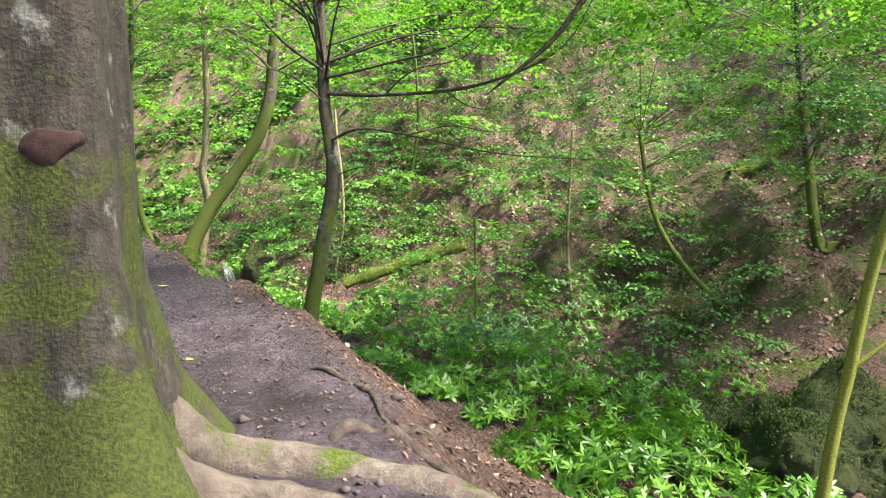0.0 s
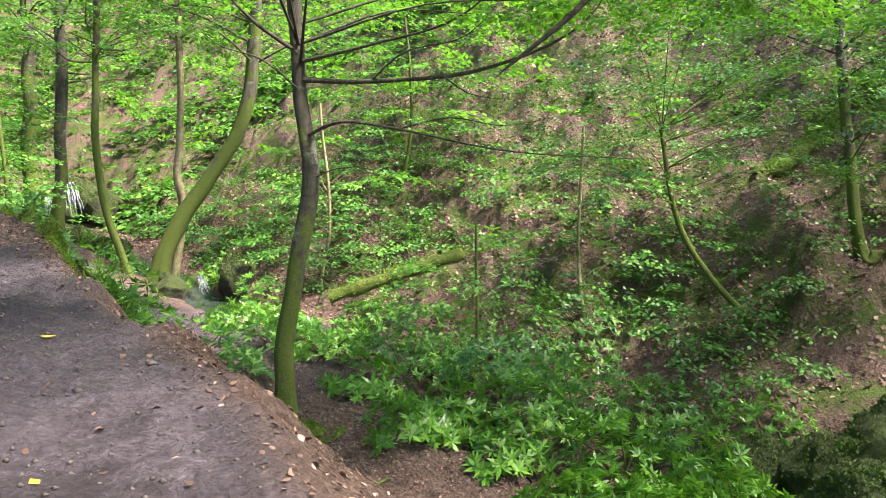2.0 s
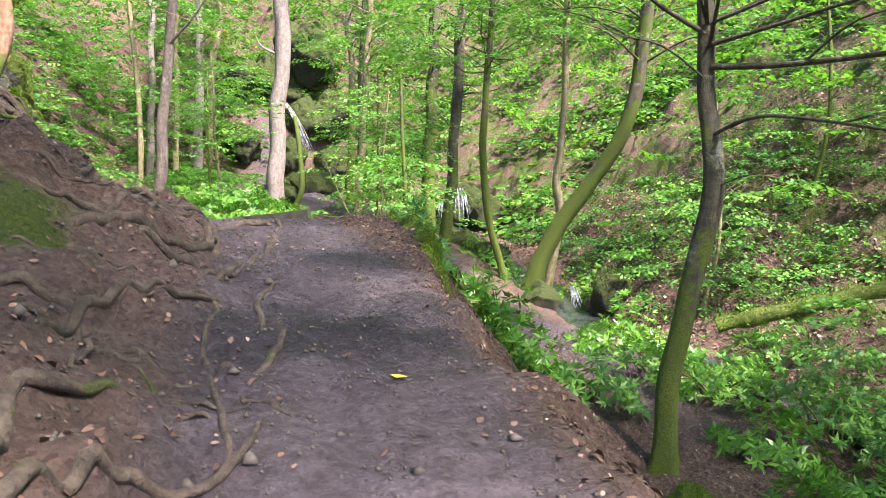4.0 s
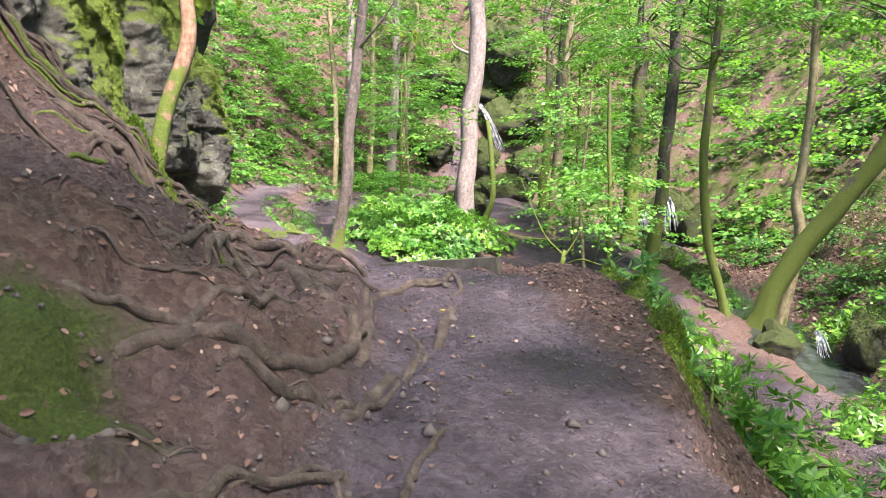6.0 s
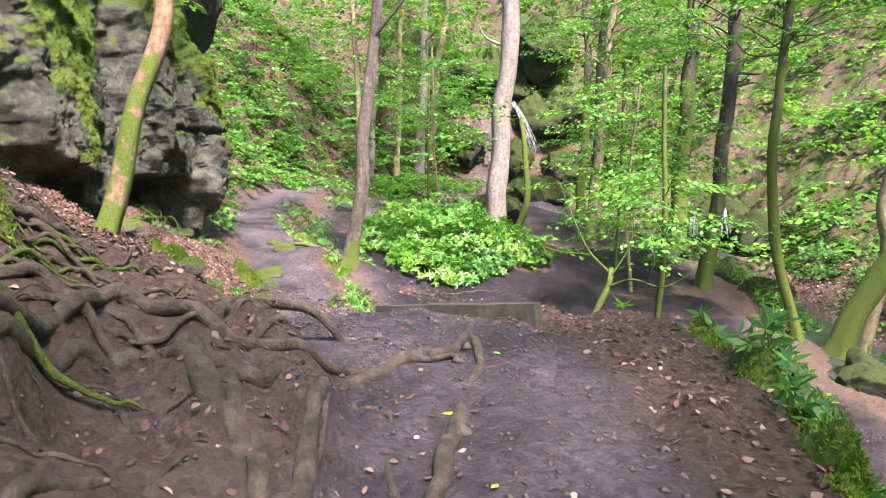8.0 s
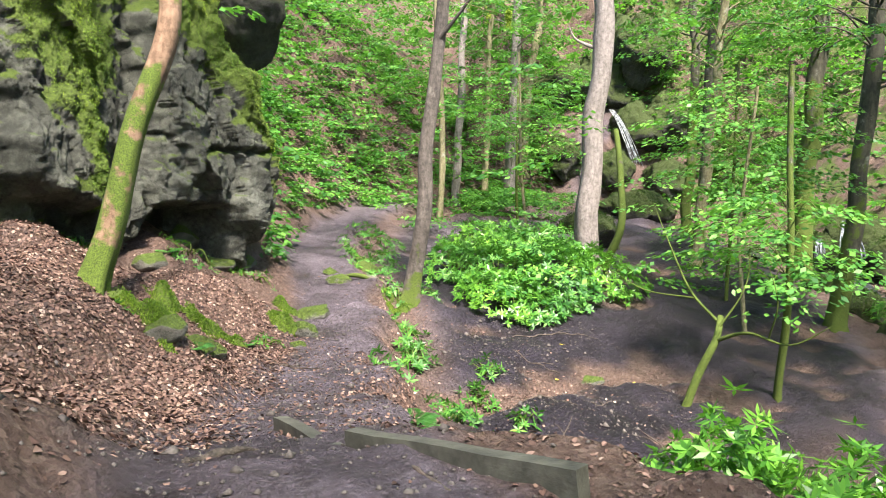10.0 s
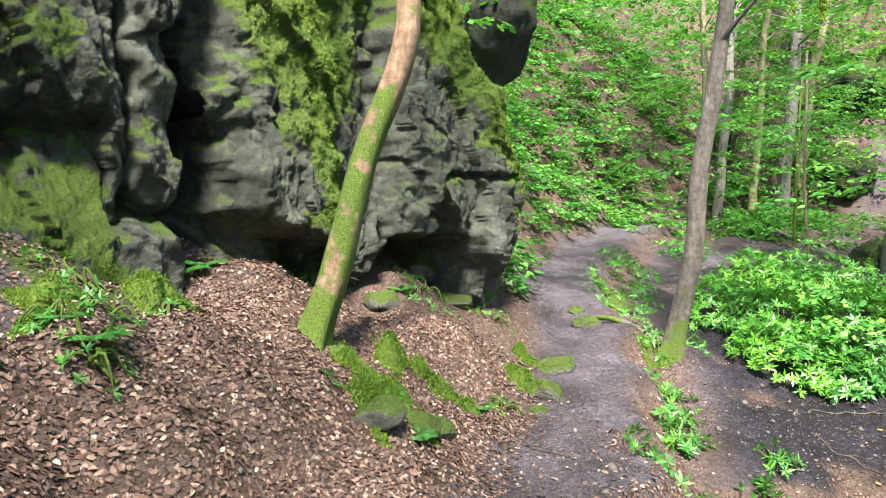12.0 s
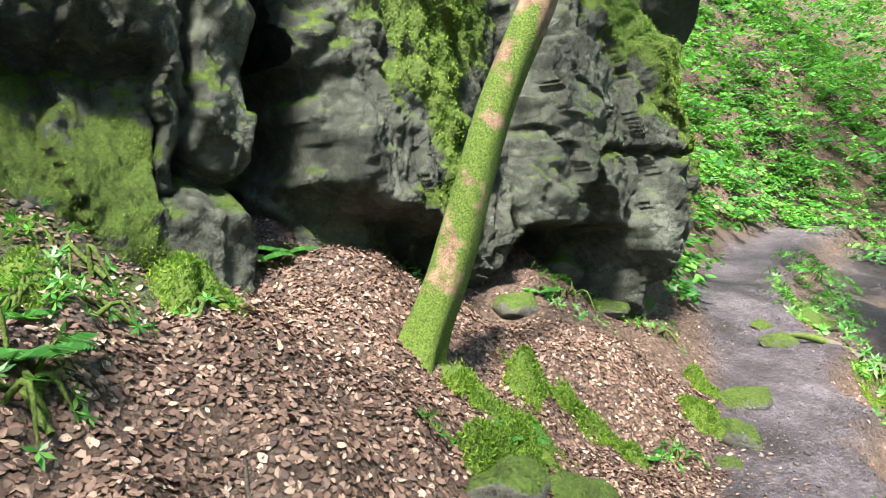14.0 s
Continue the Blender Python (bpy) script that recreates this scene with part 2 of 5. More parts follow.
BARK_BEECH = bark_material("beech_bark", (0.02, 0.018, 0.012), (0.12, 0.105, 0.078), 0.72, (0.022, 0.034, 0.004), (0.105, 0.135, 0.016), moss_height=2.2, scale=1.3, patch=(0.38, 0.39, 0.34), lichen=0.8, relief=0.045)
BARK_DARK = bark_material("dark_bark", (0.02, 0.019, 0.013), (0.1, 0.092, 0.064), 1.0, moss_height=2.6)
BARK_GREY = bark_material("grey_bark", (0.04, 0.033, 0.028), (0.17, 0.14, 0.12), 0.72, moss_height=1.1, patch=(0.24, 0.22, 0.19))
BARK_LIME = bark_material("lime_bark", (0.1, 0.11, 0.03), (0.24, 0.25, 0.06), 1.1, (0.08, 0.1, 0.01), (0.24, 0.28, 0.03), moss_height=9)
BARK_MOSS = bark_material("mossy_bark", (0.035, 0.033, 0.02), (0.13, 0.115, 0.08), 0.95, moss_height=7)
BARK_PALE = bark_material("pale_bark", (0.13, 0.11, 0.1), (0.34, 0.29, 0.27), 0.4, moss_height=4, patch=(0.42, 0.38, 0.36))
BARK_RED = bark_material("red_bark", (0.12, 0.066, 0.036), (0.33, 0.21, 0.14), 0.86, (0.025, 0.042, 0.004), (0.12, 0.175, 0.014), moss_height=2.7, patch=(0.42, 0.33, 0.27))
BARK_TAN = bark_material("tan_bark", (0.14, 0.12, 0.06), (0.34, 0.3, 0.17), 0.5, moss_height=5)
ROOT_BARK = bark_material("root_bark", (0.028, 0.021, 0.016), (0.16, 0.12, 0.095), 0.25, (0.02, 0.025, 0.005), (0.08, 0.09, 0.02), moss_height=2.5, patch=(0.2, 0.17, 0.13), relief=0.04)
PALE_ROOT = bark_material("pale_root", (0.09, 0.07, 0.055), (0.22, 0.18, 0.145), 0.3, moss_height=3, patch=(0.26, 0.22, 0.18))
MOSSY_ROOT = bark_material("mossy_root", (0.04, 0.032, 0.022), (0.13, 0.1, 0.075), 0.95, moss_height=4)
ROCK = rock_material("outcrop_rock", (0.018, 0.019, 0.015), (0.078, 0.08, 0.064), (0.29, 0.295, 0.24), 0.34, 1.1)
ROCK_MOSSY = rock_material("mossy_rock", (0.012, 0.012, 0.009), (0.035, 0.035, 0.026), (0.085, 0.085, 0.06), 0.7, 0.45)
STONE = rock_material("path_stone", (0.07, 0.066, 0.055), (0.17, 0.16, 0.135), (0.3, 0.28, 0.24), 0.54)
PLANK = plain_material("wet_plank", (0.03, 0.028, 0.022), (0.12, 0.115, 0.09), 0.6, 7)


# ---- ground ----
WAY = [(0.2, -14, -0.3), (0.1, -6, -0.1), (0, 0, 0), (-0.35, 3, 0.03), (-1.4, 5.2, 0.14), (-2.7, 6.8, 0.40), (-4.2, 8.6, 0.66), (-6.0, 10.0, 0.86),
       (-7.5, 10.3, 0.8), (-9.2, 10.9, 0.34), (-11.2, 12.15, -0.1), (-13.3, 13.4, -0.25), (-15.3, 14.7, -0.1), (-18.4, 15.9, 0.25), (-21, 17.2, 0.45),
       (-25, 20.4, 0.8), (-29, 24.6, 1.2), (-32.5, 31, 2.2), (-48, 46, 9)]
STREAM = [(-28.5, 40), (-22, 36.5), (-14.8, 32), (-10, 26), (-6, 20.9), (-2, 18.4), (2, 15.4), (5, 12), (9, 8), (18, 3), (60, -10)]


def along(X, Y, line):
    """Nearest place on a polyline: distance (left of its run is positive), height there and run length."""
    best = np.full(X.shape, 1e9)
    side, hz, run, start = np.zeros(X.shape), np.zeros(X.shape), np.zeros(X.shape), 0.0
    for p, q in zip(line, line[1:]):
        ex, ey = q[0] - p[0], q[1] - p[1]
        L = math.hypot(ex, ey)
        k = np.clip(((X - p[0]) * ex + (Y - p[1]) * ey) / L**2, 0, 1)
        dx, dy = X - p[0] - k * ex, Y - p[1] - k * ey
        d = np.hypot(dx, dy)
        near = d < best
        best = np.where(near, d, best)
        side = np.where(near, np.sign(ex * dy - ey * dx), side)
        run = np.where(near, start + k * L, run)
        if len(p) > 2:
            hz = np.where(near, p[2] + k * (q[2] - p[2]), hz)
        start += L
    return best * np.where(side == 0, 1, side), hz, run


def smax(a, b, k):
    h = np.clip(0.5 + 0.5 * (a - b) / k, 0, 1)
    return b * (1 - h) + a * h + k * h * (1 - h)


def step(x, a, b):
    k = np.clip((x - a) / (b - a), 0, 1)
    return k * k * (3 - 2 * k)


def bump(x, c, w):
    return np.exp(-(((x - c) / w) ** 2))


LEDGES = [[(-3.75, 5.4), (-3.9, 5.8), (-4.14, 6.4), (-4.21, 6.98)], [(-2.5, 4.2), (-3.0, 4.86), (-3.1, 5.5)], [(-2.3, 4.3), (-2.63, 5.0), (-2.6, 5.6)],
          [(-5.7, 7.0), (-5.95, 7.35), (-6.6, 7.95), (-6.5, 8.45)], [(-4.8, 6.5), (-4.71, 6.98), (-4.79, 7.39), (-5.14, 7.87), (-5.46, 8.28), (-6.07, 8.83)]]


def terrain(X, Y):
    """Height, and how far each place is path, leaf litter or moss."""
    X, Y = np.asarray(X, float), np.asarray(Y, float)
    d, hp, u = along(X, Y, WAY)
    ds, _, us = along(X, Y, STREAM)
    rough = fbm(X * 0.9, Y * 0.9, seed=3)
    fine = fbm(X * 5, Y * 5, seed=9, octaves=3)
    w = 0.95 - 0.35 * step(X, -8, -11)
    w = w + 0.12 * vnoise(u * 0.9, u * 0, seed=5)
    floor = np.clip(-1.9 - 0.105 * (X + 3), -3.1, 4.0) + 0.15 * rough
    floor = floor + 0.9 * np.exp(-((X + 16.8) ** 2 + (Y - 20.6) ** 2) / 7.0)
    left = np.maximum(d - w, 0)
    steep = 0.58 + 0.04 * step(Y, 2, 5) - 0.1 * step(X, -8.0, -10.5) + 0.45 * step(X, -18, -22) - 0.34 * bump(X, -7.6, 1.3) * step(Y, 7.2, 8.6) - 0.1 * bump(X, -12.0, 1.6) * step(9.9 - Y, 0.0, 0.9)
    rise = steep * left
    up = hp + np.where(rise > 7, 7 + 5 * np.tanh((rise - 7) / 5), rise) + 0.25 * rough * np.clip(left, 0, 1)
    right = np.maximum(-d - w, 0)
    fall = 0.5 + 0.45 * step(Y, 5, 9)
    wr = 0.62 + 0.95 * bump(X, -6.0, 1.7) + 0.22 * vnoise(u * 1.1, u * 0, seed=6) + 0.08 * vnoise(u * 4, u * 0, seed=7)
    right = np.maximum(-d - wr, 0)
    down = hp - fall * right - 0.3 * np.minimum(right, 1.0) + 0.16 * rough * np.clip(right, 0, 1)
    base = np.where(d >= 0, up, smax(down, floor, 0.5))
    bed = np.exp(-((ds / 1.1) ** 2))
    base = base - 0.55 * bed * (d < 0)
    far = np.maximum(ds - 2.0, 0)
    hill = np.where(ds > 0, 0.72 * far + 0.02 * far**2 * (far < 12) + (far >= 12) * (2.9 + 0.4 * (far - 12)), 0) * (d < 0)
    hill = np.where(hill > 10, 10 + 12 * np.tanh((hill - 10) / 12), hill) + 0.32 * rough * step(far, 0, 2) * (d < 0)
    e = ((X + 28.5) * -0.87 + (Y - 40) * 0.49)
    head = np.where((e > 0) & (d < 0), 1.3 * np.minimum(e, 3) + 0.8 * np.maximum(e - 3, 0), 0)
    h = base + hill + np.minimum(head, 14)
    wide = np.where(d < 0, np.minimum(wr, 0.45 + 0.5 * step(X, -7.8, -9.2)), w)
    path = step(wide + 0.35 - np.abs(d) + 0.12 * rough, 0.0, 0.45)
    wet = step(-d + 0.5 * rough, 1.2, 2.3) * step(ds, -1.6, -2.6) * step(X, -4.5, -6.5) * step(-X, 24, 18)
    wet = np.maximum(wet, 0.22 * np.exp(-((X + 3.9) ** 2 / 1.0 + (Y - 9.6) ** 2 / 1.0)) * step(d, 0.1, -0.5))
    wet = np.maximum(wet, 0.8 * np.exp(-((X + 2.85) ** 2 / 0.5 + (Y - 6.95) ** 2 / 0.25)) * step(rough, -0.5, 0.3))
    flat = step(-d, 1.0, 2.0) * step(ds, -1.2, -2.2) * step(X, -7.0, -9.5) * step(-X, 30, 24)
    lower = np.exp(-((ds + 3.0) / 1.2) ** 2) * step(X, 0, -4) * (d < -3)
    path = path * step(X, -30, -27.5)
    path = np.maximum(path, np.maximum(flat, lower) * step(rough, -0.9, -0.3))
    knob = fbm(X * 2.3, Y * 2.3, seed=15, octaves=3)
    mound = step(X, -8.5, -9.8) * (d > 0)
    h = h + (0.04 * fine + 0.05 * rough + 0.05 * np.abs(knob)) * (1 - 0.5 * path) * (1 - 0.6 * mound)
    raw = step(d, 0.5, 1.1) * step(X, -8.6, -7.4) * step(9.5 - Y, 0, 1)
    h = h + raw * (0.09 * np.abs(knob) + 0.03 * fbm(X * 7, Y * 7, seed=19, octaves=3))
    h = h + 0.33 * np.exp(-((X + 15.8) ** 2 + (Y - 16.5) ** 2) / 0.9)
    for ledge in LEDGES:
        dl, _, ul = along(X, Y, ledge)
        total = sum(math.dist(p, q) for p, q in zip(ledge, ledge[1:]))
        h = h + 0.085 * np.tanh(dl / 0.06) * np.exp(-np.abs(dl) / 0.4) * np.sin(math.pi * np.clip(ul / total, 0, 1)) ** 0.5
    bare = step(d, 0.2, 0.9) * step(X, -9.6, -8.2) * step(rough, 0.7, -0.3)
    litter = np.clip(1 - path - 0.35 * bare, 0, 1)
    moss = 0.22 * litter + 0.3 * (ds > 2.5) * litter - 0.28 * path - 0.25 * step(X, -9, -10.5) * (d > 0) * (d < 6)
    bank = step(8.62 - 0.32 * (X + 10.8) - Y + 0.35 * rough, 0.0, 0.5) * step(X, -9.6, -10.4)
    litter = litter * (1 - 0.8 * bank)
    moss = moss + 0.4 * bank + 0.6 * np.exp(-((X + 4.7) ** 2 / 0.25 + (Y - 5.95) ** 2 / 0.3))
    moss = moss + 0.55 * np.exp(-((X + 13.2) ** 2 / 1.6 + (Y - 7.6) ** 2 / 0.9))
    return h, litter, np.clip(moss, 0, 1), np.clip(wet, 0, 1)


def height(x, y):
    return float(terrain(np.array([x]), np.array([y]))[0][0])


def lines_for(lo, hi, fine_lo, fine_hi, fine):
    a = np.arange(fine_lo, fine_hi, fine)
    out, s, v = [], fine, fine_hi
    while v < hi:
        out.append(v)
        s *= 1.07
        v += min(s, 0.3 if abs(v) < 38 else 2.2 if abs(v) < 70 else 8)
    pre, s, v = [], fine, fine_lo
    while v > lo:
        s *= 1.07
        v -= min(s, 0.3 if abs(v) < 38 else 2.2 if abs(v) < 70 else 8)
        pre.append(v)
    return np.concatenate([pre[::-1], a, out])


def mesh_object(name, verts, faces, material, smooth=True, parent=None):
    me = bpy.data.meshes.new(name)
    verts = np.asarray(verts, np.float32)
    faces = np.asarray(faces, np.int32)
    k = faces.shape[1]
    me.vertices.add(len(verts))
    me.vertices.foreach_set("co", verts.ravel())
    me.loops.add(faces.size)
    me.loops.foreach_set("vertex_index", faces.ravel())
    me.polygons.add(len(faces))
    me.polygons.foreach_set("loop_start", np.arange(0, faces.size, k, dtype=np.int32))
    me.update(calc_edges=True)
    if smooth:
        me.polygons.foreach_set("use_smooth", np.ones(len(faces), bool))
    me.materials.append(material)
    ob = new(name, me)
    if parent:
        ob.parent = parent
    return ob


def grid_faces(nr, nc, wrap=False):
    r, c = np.meshgrid(np.arange(nr - 1), np.arange(nc if wrap else nc - 1), indexing="ij")
    a = r * nc + c
    b = r * nc + (c + 1) % nc
    return np.stack([a, b, b + nc, a + nc], -1).reshape(-1, 4)


gx, gy = lines_for(-150, 120, -14.5, 4.0, 0.062), lines_for(-90, 160, 1.5, 16.5, 0.062)
GX, GY = np.meshgrid(gx, gy)
GZ, GL, GM, GW = terrain(GX.ravel(), GY.ravel())
ground = mesh_object("ground", np.stack([GX.ravel(), GY.ravel(), GZ], 1), grid_faces(len(gy), len(gx)), SOIL)
for key, val in (("litter", GL), ("moss", GM), ("wet", GW)):
    at = ground.data.attributes.new(key, "FLOAT", "POINT")
    at.data.foreach_set("value", val.astype(np.float32))
tagged(ground, "dark trodden earth path and leaf-strewn slopes of a wooded gorge", "ground", kind="structure")


# ---- builders ----
def curve_points(pts, n):
    """A smooth line through the given points."""
    P = np.array(pts, float)
    P = np.vstack([2 * P[0] - P[1], P, 2 * P[-1] - P[-2]])
    out = []
    m = len(pts) - 1
    for s in np.linspace(0, m - 1e-6, n):
        i = int(s)
        t = s - i
        a, b, c, d = P[i], P[i + 1], P[i + 2], P[i + 3]
        out.append(0.5 * (2 * b + (c - a) * t + (2 * a - 5 * b + 4 * c - d) * t * t + (3 * b - a - 3 * c + d) * t**3))
    return np.array(out)


def tube(pts, radii, n=24, ring=10, seed=0, lumps=0.12, flat=1.0, freq=2.0):
    """Verts and faces of a limb: radii at the ends of the line and between, with an uneven skin and a closed tip."""
    C = curve_points(pts, n)
    R = np.interp(np.linspace(0, 1, n), np.linspace(0, 1, len(radii)), radii)
    T = np.gradient(C, axis=0)
    T /= np.linalg.norm(T, axis=1)[:, None] + 1e-9
    A = np.zeros_like(T)
    v = np.cross(T[0], (0.2, 1.0, 0.1) if abs(T[0][1]) < 0.8 else (1.0, 0.1, 0.2))
    for i in range(n):
        v = v - T[i] * (v @ T[i])
        v = v / (np.linalg.norm(v) + 1e-9)
        A[i] = v
    B = np.cross(T, A)
    th = np.linspace(0, 2 * math.pi, ring, endpoint=False)
    ca, sa = np.cos(th), np.sin(th)
    X = C[:, None, :] + R[:, None, None] * (ca[None, :, None] * A[:, None, :] + flat * sa[None, :, None] * B[:, None, :])
    k = fbm(X[..., 0] * freq / 0.5, X[..., 1] * freq / 0.5, X[..., 2] * freq / 1.0, seed=seed, octaves=3)
    X = C[:, None, :] + (X - C[:, None, :]) * (1 + lumps * k)[..., None]
    X[-1] = C[-1]
    return X.reshape(-1, 3), grid_faces(n, ring, True)


def join(chunks):
    V, F, o = [], [], 0
    for v, f in chunks:
        V.append(v)
        F.append(f + o)
        o += len(v)
    return np.vstack(V), np.vstack(F)


def unit(v):
    return v / (np.linalg.norm(v, axis=-1, keepdims=True) + 1e-9)


def leaves(C, direction, normal, length, width, fold=0.15):
    """A folded diamond of a leaf at each place C, pointing along direction."""
    n = len(C)
    D = unit(direction)
    N = unit(normal - D * np.sum(normal * D, 1, keepdims=True))
    S = np.cross(D, N)
    L, W = np.broadcast_to(length, n)[:, None], np.broadcast_to(width, n)[:, None]
    V = np.stack([C, C + D * L * 0.45 + S * W * 0.5 - N * W * fold, C + D * L - N * L * 0.12, C + D * L * 0.45 - S * W * 0.5 - N * W * fold], 1)
    return V.reshape(-1, 3), np.arange(4 * n).reshape(n, 4)


def spray_leaves(origin, heading, length, droop, count, size, seed):
    """Flat layered sprays: leaves to either side of twigs that fan out in a near-level plane."""
    r = np.random.default_rng(seed)
    n = len(origin)
    k = r.random((n, count)) ** 0.8
    a = r.normal(0, 0.42, (n, count))
    hx, hy = np.cos(heading)[:, None], np.sin(heading)[:, None]
    ca, sa = np.cos(a), np.sin(a)
    dx, dy = hx * ca - hy * sa, hx * sa + hy * ca
    L = np.broadcast_to(length, n)[:, None]
    P = np.stack([origin[:, 0:1] + dx * k * L, origin[:, 1:2] + dy * k * L, origin[:, 2:3] - np.broadcast_to(droop, n)[:, None] * (k * L) ** 1.5 + r.normal(0, 0.035, (n, count))], -1).reshape(-1, 3)
    side = np.where(r.random(n * count) < 0.5, 1, -1) * r.uniform(0.3, 1.2, n * count)
    fx, fy = dx.ravel(), dy.ravel()
    D = np.stack([fx * np.cos(side) - fy * np.sin(side), fx * np.sin(side) + fy * np.cos(side), r.normal(-0.25, 0.22, n * count)], 1)
    N = np.stack([r.normal(0, 0.3, n * count), r.normal(0, 0.3, n * count), np.ones(n * count)], 1)
    s = size * r.uniform(0.65, 1.25, n * count)
    return leaves(P, D, N, s, s * 0.62)


def rosette_leaves(C, tilt, count, size, seed):
    """Whorls of long leaves, as rhododendron carries them, each round its own axis."""
    r = np.random.default_rng(seed)
    n = len(C)
    a = (np.arange(count)[None, :] * 2 * math.pi / count + r.uniform(0, 6.28, (n, 1)) + r.normal(0, 0.2, (n, count)))
    lift = r.uniform(-0.15, 0.75, (n, count))
    X = np.stack([np.cos(a), np.sin(a), lift], -1)
    ax = unit(tilt)
    e1 = unit(np.cross(ax, np.array([0.3, 0.9, 0.1])))
    e2 = np.cross(ax, e1)
    D = X[..., 0:1] * e1[:, None] + X[..., 1:2] * e2[:, None] + X[..., 2:3] * ax[:, None]
    N = -D * 0 + ax[:, None] + r.normal(0, 0.15, D.shape)
    s = (size * r.uniform(0.6, 1.2, (n, count))).ravel()
    P = np.repeat(C, count, 0)
    return leaves(P, D.reshape(-1, 3), N.reshape(-1, 3), s, s * 0.3, 0.2)


def litter_leaves(C, heading, size, seed):
    """Dead leaves: oval, creased along the midrib, the rim curled up or down."""
    r = np.random.default_rng(seed)
    n = len(C)
    D = np.stack([np.cos(heading), np.sin(heading), r.normal(0, 0.12, n)], 1)
    e = 0.08
    gx = (terrain(C[:, 0] + e, C[:, 1])[0] - terrain(C[:, 0] - e, C[:, 1])[0]) / (2 * e)
    gy = (terrain(C[:, 0], C[:, 1] + e)[0] - terrain(C[:, 0], C[:, 1] - e)[0]) / (2 * e)
    N = unit(np.stack([r.normal(0, 0.36, n) - gx, r.normal(0, 0.36, n) - gy, np.ones(n)], 1))
    D = unit(D - N * np.sum(D * N, 1, keepdims=True))
    S = np.cross(D, N)
    L, c = size[:, None], r.normal(0.03, 0.12, (n, 1))
    w1, w2 = r.uniform(0.26, 0.36, (n, 1)), r.uniform(0.2, 0.3, (n, 1))
    tip = C + D * L + N * L * r.normal(0, 0.08, (n, 1))
    V = np.stack([C, C + D * L * 0.32 + S * L * w1 + N * L * c, C + D * L * 0.7 + S * L * w2 + N * L * c, tip,
                  C + D * L * 0.7 - S * L * w2 + N * L * c, C + D * L * 0.32 - S * L * w1 + N * L * c], 1).reshape(-1, 3)
    b = np.arange(n)[:, None] * 6
    return V, np.concatenate([b + np.array([0, 1, 2, 3]), b + np.array([0, 3, 4, 5])])


def thing(name, place, label, category, group="", kind=""):
    ob = new(name)
    ob.location = place
    return tagged(ob, label, category, group, kind)


def part(name, shape, material, parent, label="", smooth=True):
    """One mesh under a thing, given in world places."""
    v, f = shape
    o = np.array(parent.location) + (np.array(parent.parent.location) if parent.parent else 0)
    ob = mesh_object(name, np.asarray(v) - o, f, material, smooth, parent)
    if label:
        ob["label"] = label
    return ob


def flare(pts, radius, spread, seed, n=40, ring=22, ribs=5, taper=0.6):
    """A trunk that widens into buttresses at its foot."""
    v, f = tube(pts, [1, 1], n, ring, seed, 0.0)
    C = curve_points(pts, n)
    V = v.reshape(n, ring, 3)
    wob = np.stack([vnoise(C[:, 2] * 0.8 + seed, C[:, 2] * 0, seed=seed), vnoise(C[:, 2] * 0.8 - seed, C[:, 2] * 0, seed=seed + 1), C[:, 2] * 0], 1)
    wob = wob * min(0.09, 0.45 * radius) * np.clip((C[:, 2:3] - C[0, 2]) / 1.0, 0, 1)
    C, V = C + wob, V + wob[:, None]
    h = C[:, 2] - C[0, 2]
    R = radius * (1 - (1 - taper) * np.linspace(0, 1, n)) * (1 + spread * np.exp(-h / (radius * 1.0)))
    th = np.linspace(0, 2 * math.pi, ring, endpoint=False)
    rib = 1 + (0.05 + 0.24 * np.exp(-h / (radius * 2.0)))[:, None] * np.cos(ribs * th + 1.3 * seed)[None, :] + 0.035 * np.cos(3 * th + 0.4 * seed)[None, :] + (0.05 if radius > 0.3 else 0.0) * np.cos(7 * th + 0.25 * h[:, None])
    off = V - C[:, None]
    off[-1] = off[-2]
    out = C[:, None] + off * (R[:, None] * rib)[..., None]
    k = fbm(out[..., 0] * 2.5, out[..., 1] * 2.5, out[..., 2] * 1.2, seed=seed, octaves=4)
    out = C[:, None] + (out - C[:, None]) * (1 + 0.09 * k)[..., None]
    return out.reshape(-1, 3), f


def tree(name, pts, radius, bark, label, seed, crown=None, crown_leaf=None, leaf_size=0.085, limbs=(), taper=0.6, spread=0.5, ring=14, group=""):
    """A tree: trunk, limbs, and a crown given as (centre, radii, sprays, leaves each)."""
    foot = (pts[0][0], pts[0][1], pts[0][2])
    ob = thing(name, foot, label, "tree", group)
    part("trunk", flare(pts, radius, spread, seed, 36, ring, 4, taper), bark, ob)
    r = np.random.default_rng(seed)
    for p, r0 in limbs:
        part("branch", tube(p, [r0, r0 * 0.6, r0 * 0.15], 22, 8, seed + 3, 0.15), bark, ob)
    if crown:
        (cx, cy, cz), (rx, ry, rz), sprays, each = crown
        th, q = r.uniform(0, 6.28, sprays), r.uniform(0.15, 1, sprays) ** 0.5
        O = np.stack([cx + rx * q * np.cos(th), cy + ry * q * np.sin(th), cz + rz * r.uniform(-1, 1, sprays)], 1)
        O[:, :2] += r.normal(0, 0.25, (sprays, 2))
        part("crown", spray_leaves(O, th + r.normal(0, 0.6, sprays), r.uniform(0.6, 1.4, sprays), 0.15, each, leaf_size, seed + 1), crown_leaf or LEAF_BEECH, ob, smooth=False)
        twigs = []
        for i in range(min(sprays, 24)):
            e = O[i]
            s0 = curve_points(pts, 30)
            j = np.argmin(np.abs(s0[:, 2] - (e[2] - 0.25 * np.hypot(e[0] - cx, e[1] - cy))))
